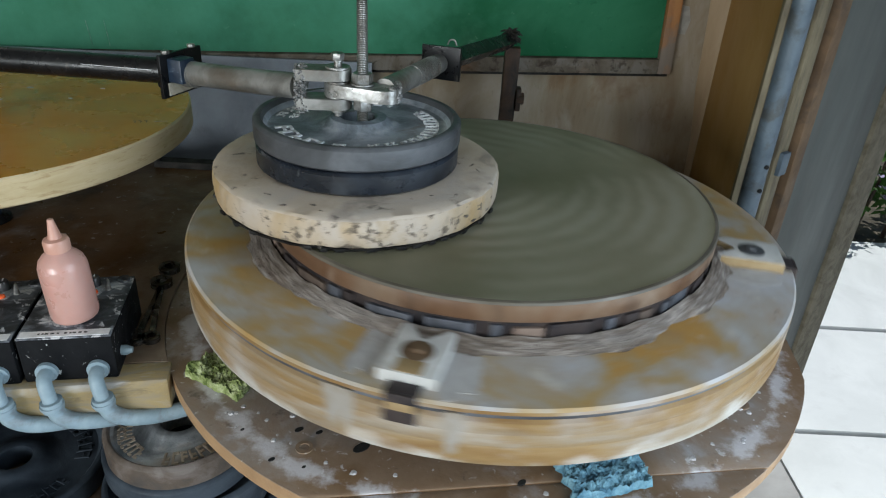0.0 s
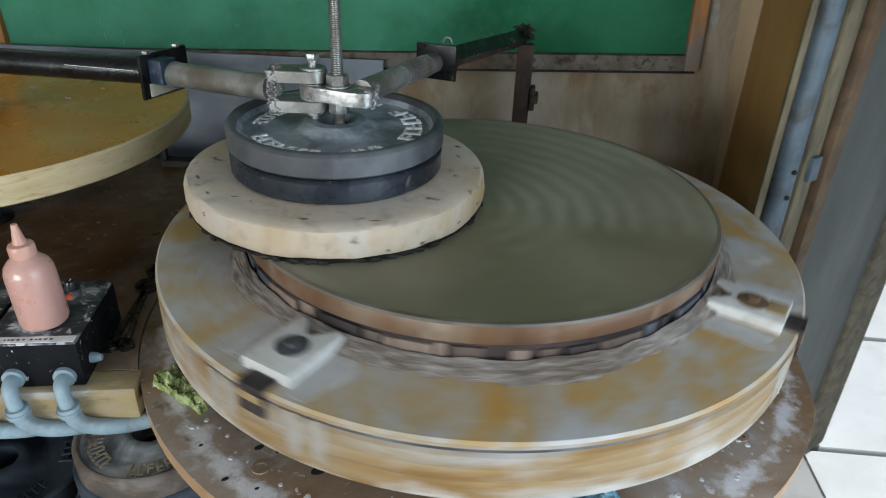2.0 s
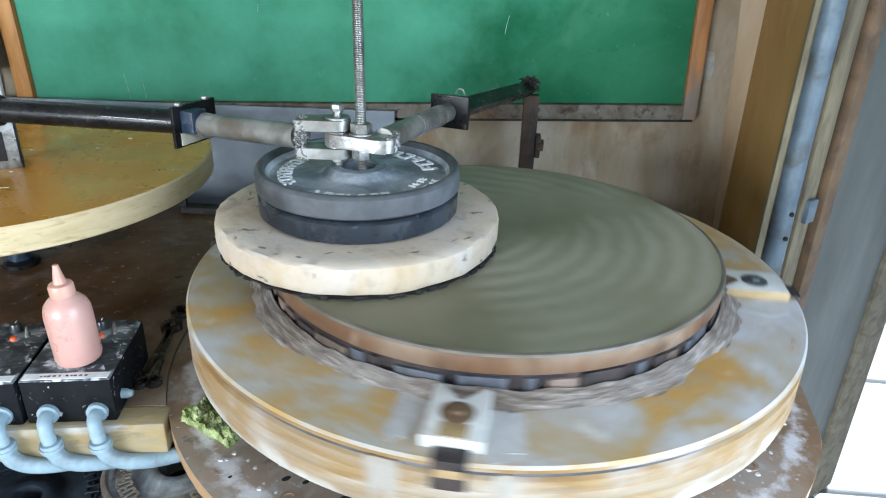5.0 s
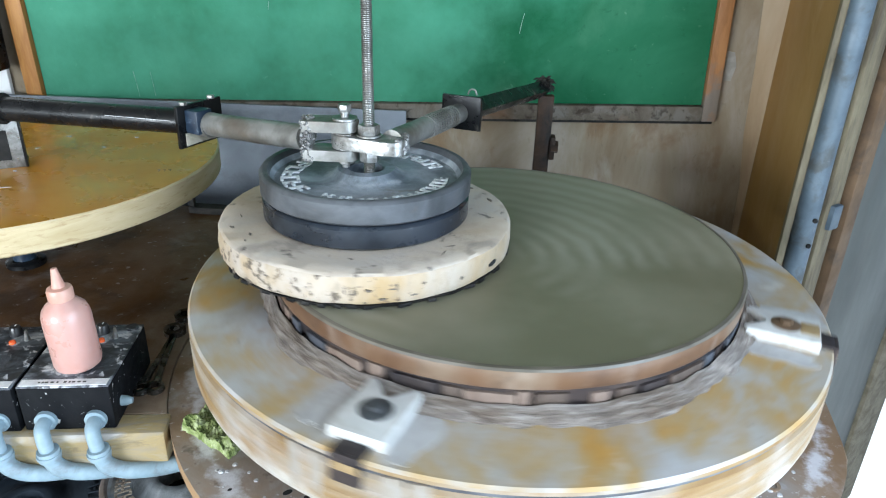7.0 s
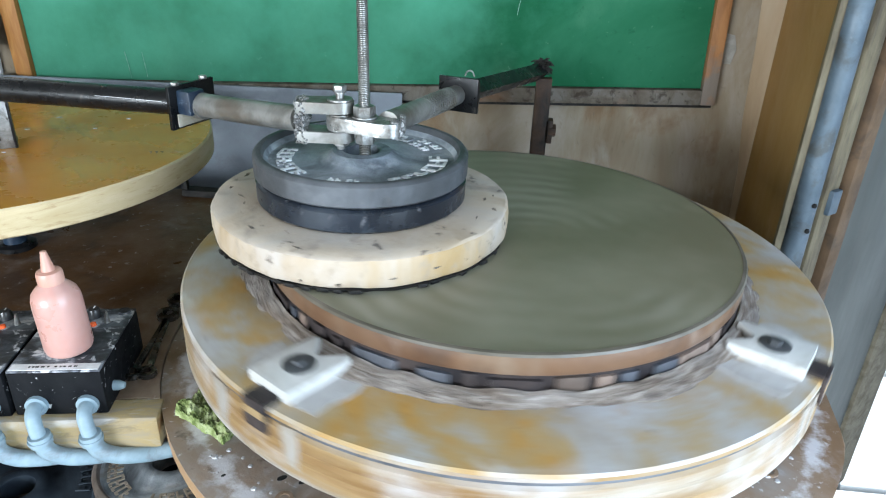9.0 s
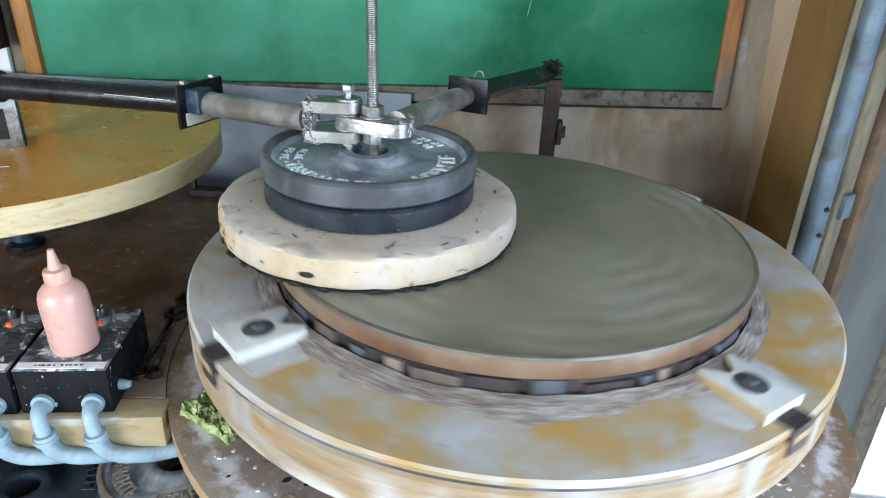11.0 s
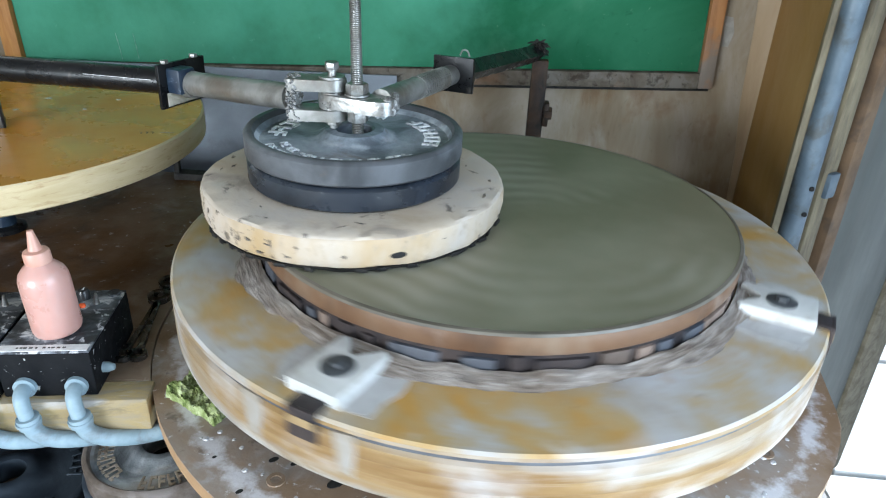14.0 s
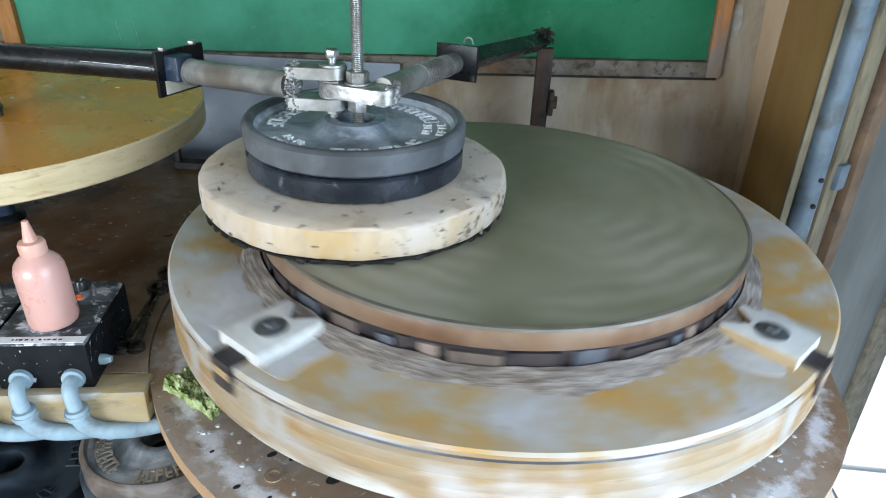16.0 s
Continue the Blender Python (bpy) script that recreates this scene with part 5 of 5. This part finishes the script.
# ---- small things on the bench ----
def control_box(at, label, group):
    c = thing("control_box", at, label, "control box", group)
    w, d, h = 0.112, 0.149, 0.067
    part("case", box(w, d, h - 0.003, None, 0.003), M["box_side"], c)
    part("top_panel", box(w - 0.001, d - 0.001, 0.003, pose(0, 0, h - 0.003), 0.001), M["box_top"], c, "top panel spattered with dried slurry")
    lab = part("label_strip", box(w - 0.006, 0.013, 0.0008, pose(0, -d / 2 + 0.0085, h), 0), M["label_white"], c, "scuffed white label strip")
    bm = bmesh.new()
    random.seed(3)
    x = -0.030
    while x < 0.026:
        wd = random.choice([0.003, 0.004, 0.005])
        bm = box(wd * 0.8, 0.0026, 0.0004, pose(x, -d / 2 + 0.0085, h + 0.0008), 0, bm)
        x += wd + (0.0016 if random.random() < 0.8 else 0.006)
    part("label_bars", bm, M["knob"], lab, "dark printing as plain bars")
    k = part("knob", lathe([(0, 0), (0.0085, 0), (0.0082, 0.009), (0.0066, 0.013), (0, 0.013)], 20, None), M["knob"], c, "black speed knob", pose(0.007, 0.053, h))
    part("pointer", box(0.0012, 0.005, 0.0006, pose(0, 0.003, 0.013), 0), M["label_white"], k)
    part("toggle", tube([(0.028, 0.038, h), (0.028, 0.038, h + 0.004), (0.030, 0.036, h + 0.017)], [0.0042, 0.0036, 0.0017], 10), M["bright_steel"], c, "small metal toggle switch")
    part("lamp", lathe([(0, 0), (0.0045, 0), (0.004, 0.0035), (0, 0.0045)], 14), M["orange"], c, "small orange pilot lamp", pose(0.012, 0.030, h))
    for x, y in ((0.043, 0.063), (-0.040, 0.058)):
        part("grommet", lathe([(0.003, 0), (0.0085, 0), (0.0085, 0.003), (0.003, 0.003)], 16), M["box_top"], c, at=pose(x, y, h))
    part("side_gland", lathe([(0, 0), (0.007, 0), (0.007, 0.006), (0.004, 0.014), (0, 0.014)], 14), M["flex"], c, "pale cable gland", pose(w / 2, -0.045, 0.022, 0, 90, 0))
    return c


BYAW = 10.6
bd = Vector((math.cos(radians(BYAW)), math.sin(radians(BYAW))))
bn = Vector((-bd.y, bd.x))
fr = Vector((-0.4265, 0.7195))            # front right foot of the first box
for k, lab in enumerate(("black motor control box spattered with slurry, bottle on top", "black motor control box spattered with slurry")):
    q = fr - bd * (0.056 + 0.1165 * k) + bn * (0.0745 - 0.002 * k)
    control_box(pose(q.x, q.y, BENCH, 0, 0, BYAW), lab, "motor controls on the bench")


def bottle():
    b = thing("squeeze_bottle", pose(-0.488, 0.759, 0.957, 0.5, -2.0, 0), "pink plastic squeeze bottle with a cone nozzle", "bottle")
    part("body", lathe([(0, 0.001), (0.024, 0.0), (0.0278, 0.003), (0.0292, 0.008), (0.0292, 0.068), (0.0286, 0.077), (0.0262, 0.085), (0.0210, 0.0915), (0.0160, 0.0955), (0.0135, 0.099), (0.0135, 0.104), (0, 0.104)], 48), M["bottle"], b)
    cap = part("cap", lathe([(0, 0.098), (0.0148, 0.098), (0.0154, 0.100), (0.0154, 0.110), (0.0140, 0.1135), (0.0095, 0.115), (0, 0.115)], 32), M["nozzle"], b, "peach screw cap")
    part("nozzle", lathe([(0, 0.114), (0.0085, 0.114), (0.0075, 0.118), (0.0042, 0.136), (0.0036, 0.140), (0, 0.1405)], 20), M["nozzle"], cap, "tapered nozzle")
    return b


bottle()


def wrench(at, L, r, label):
    w = thing("wrench", at, label, "wrench", "wrenches on the bench")
    h = 0.008
    shaft = [(0, -r * 0.38), (L * 0.5, -r * 0.26), (L, -r * 0.45), (L, r * 0.45), (L * 0.5, r * 0.26), (0, r * 0.38)]
    part("shaft", slab(shaft, 0.002, h * 0.8, bevel=0.0015), M["wrench"], w)
    part("ring", lathe([(r * 0.58, 0), (r, 0), (r, h), (r * 0.58, h), (r * 0.58, 0)], 24, None), M["wrench"], w, "ring end", pose(-r * 0.8, 0, 0))
    part("jaw", lathe([(r * 0.7, 0), (r * 1.35, 0), (r * 1.35, h * 1.2), (r * 0.7, h * 1.2), (r * 0.7, 0)], 24, None), M["wrench"], w, "larger ring end", pose(L + r * 1.1, 0, 0))
    return w


wrench(pose(-0.419, 0.813, BENCH, 0, 0, 105), 0.128, 0.0125, "dark greasy ring wrench lying on the bench")
wrench(pose(-0.4365, 0.808, BENCH, 0, 0, 97), 0.175, 0.0125, "longer dark ring wrench lying beside the control box")


def conduit_fitting(x, y):
    c = thing("cable_conduit", pose(x, y, 0, 0, 0, BYAW), "pale blue-grey conduit elbow running from a control box", "conduit", "conduits at the control boxes")
    part("flange", tube([(0, 0.001, 0.907), (0, -0.006, 0.907)], 0.0135, 18), M["flex"], c)
    part("elbow", tube(curve([(0, 0.0, 0.907), (0, -0.016, 0.905), (0.003, -0.024, 0.893), (0.006, -0.026, 0.874)], 5), 0.0090, 16), M["flex"], c)
    part("collar", tube([(0.006, -0.026, 0.880), (0.007, -0.026, 0.866)], 0.0132, 18), M["flex"], c)
    part("ring", tube([(0.006, -0.026, 0.8745), (0.0062, -0.026, 0.8705)], 0.0145, 18), M["flex"], c)
    part("hose", tube(curve([(0.007, -0.026, 0.868), (0.013, -0.025, 0.852), (0.032, -0.020, 0.838), (0.066, -0.012, 0.832), (0.10, -0.002, 0.832)], 6), 0.0108, 16), M["flex"], c, "thick grey-blue hose")
    return c


for s in (0.022, 0.083, 0.14):
    q = fr - bd * s
    conduit_fitting(q.x, q.y)


def pad(name, x, y, w, d, mat, label, seed, yaw):
    random.seed(seed)
    bm = bmesh.new()
    nx, ny = 60, 44
    grid = []
    for i in range(nx):
        row = []
        for j in range(ny):
            u, v = i / (nx - 1) - 0.5, j / (ny - 1) - 0.5
            e = 1 + 0.16 * noise.noise((u * 5, v * 5, seed)) + 0.05 * noise.noise((u * 23, v * 23, seed))
            h = 0.010 + 0.009 * noise.noise((u * 6, v * 6, seed + 3)) + 0.006 * abs(noise.noise((u * 15, v * 15, seed))) + random.uniform(-0.0016, 0.0016)
            row.append((u * w * e, v * d * e, max(0.002, h) if 0 < i < nx - 1 and 0 < j < ny - 1 else 0.0004))
        grid.append([bm.verts.new(p) for p in row])
    for i in range(nx - 1):
        for j in range(ny - 1):
            bm.faces.new((grid[i][j], grid[i + 1][j], grid[i + 1][j + 1], grid[i][j + 1]))
    low = [v for r in (grid[0], grid[-1]) for v in r]
    bm.faces.new([g[0] for g in grid][::-1] + [grid[0][j] for j in range(1, ny)] + [g[-1] for g in grid][1:] + [grid[-1][j] for j in range(ny - 2, 0, -1)])
    bmesh.ops.recalc_face_normals(bm, faces=bm.faces)
    return tagged(part(name, bm, mat, None, "", pose(x, y, DISC, 0, 0, yaw)), label, "scouring pad")


pad("scouring_pad", -0.292, 0.742, 0.092, 0.066, M["rag_green"], "crumpled yellow-green scouring pad on the slurry board", 2, -28)
pad("scouring_cloth", 0.186, 0.596, 0.10, 0.062, M["rag_blue"], "crumpled blue scouring cloth tucked under the turntable", 7, 18)


# ---- weights on the shelf below ----
STACK_X, STACK_Y = -0.367, 0.745
for k, (dx, dy, r) in enumerate(((0.004, 0.02, 0.122), (-0.006, 0.012, 0.118), (0.010, 0.016, 0.112), (-0.004, 0.006, 0.106))):
    weight_plate("stored_weight_plate", pose(STACK_X + dx, STACK_Y + dy, 0.620 + 0.036 * k), r, 0.0355, False, M["weight_black"], M["weight_black"], "dusty black iron weight plate in the pile", "stored weights", hub=0.036, bore=0.0225)
weight_plate("stored_weight_plate", pose(STACK_X, STACK_Y, 0.7640, 0, 0, 205), 0.100, 0.040, True, M["weight_dusty"], M["weight_rust"], "dust-coated iron weight plate with raised lettering on the pile", "stored weights", M["tan_letter"], recess=0.009, hub=0.040, bore=0.0265)
weight_plate("stored_weight_plate", pose(-0.658, 0.795, 0.6203, 0, 0, 300), 0.135, 0.040, True, M["weight_black"], M["weight_black"], "dusty black iron weight plate stored under the bench", "stored weights", M["weight_black"], hub=0.042, bore=0.025)


# ---- what moves ----
def spin(ob, x, y, z, rate, seconds=16.0, step=0.2):
    n = round(seconds / step)
    walk(ob, [(k * step, pose(x, y, z, 0, 0, rate * k * step)) for k in range(n + 1)])


def motions():
    spin(TURNTABLE, AX, AY, 0.0, -142.06)
    spin(MIRROR, AX, AY, 1.026, -142.06)
    spin(TOOL, PX, PY, 1.080, -108.3)
    spin(PLATE_LOW, PX, PY, 1.126, -108.3)
    spin(PLATE_TOP, PX, PY, 1.159, -108.3)


motions()
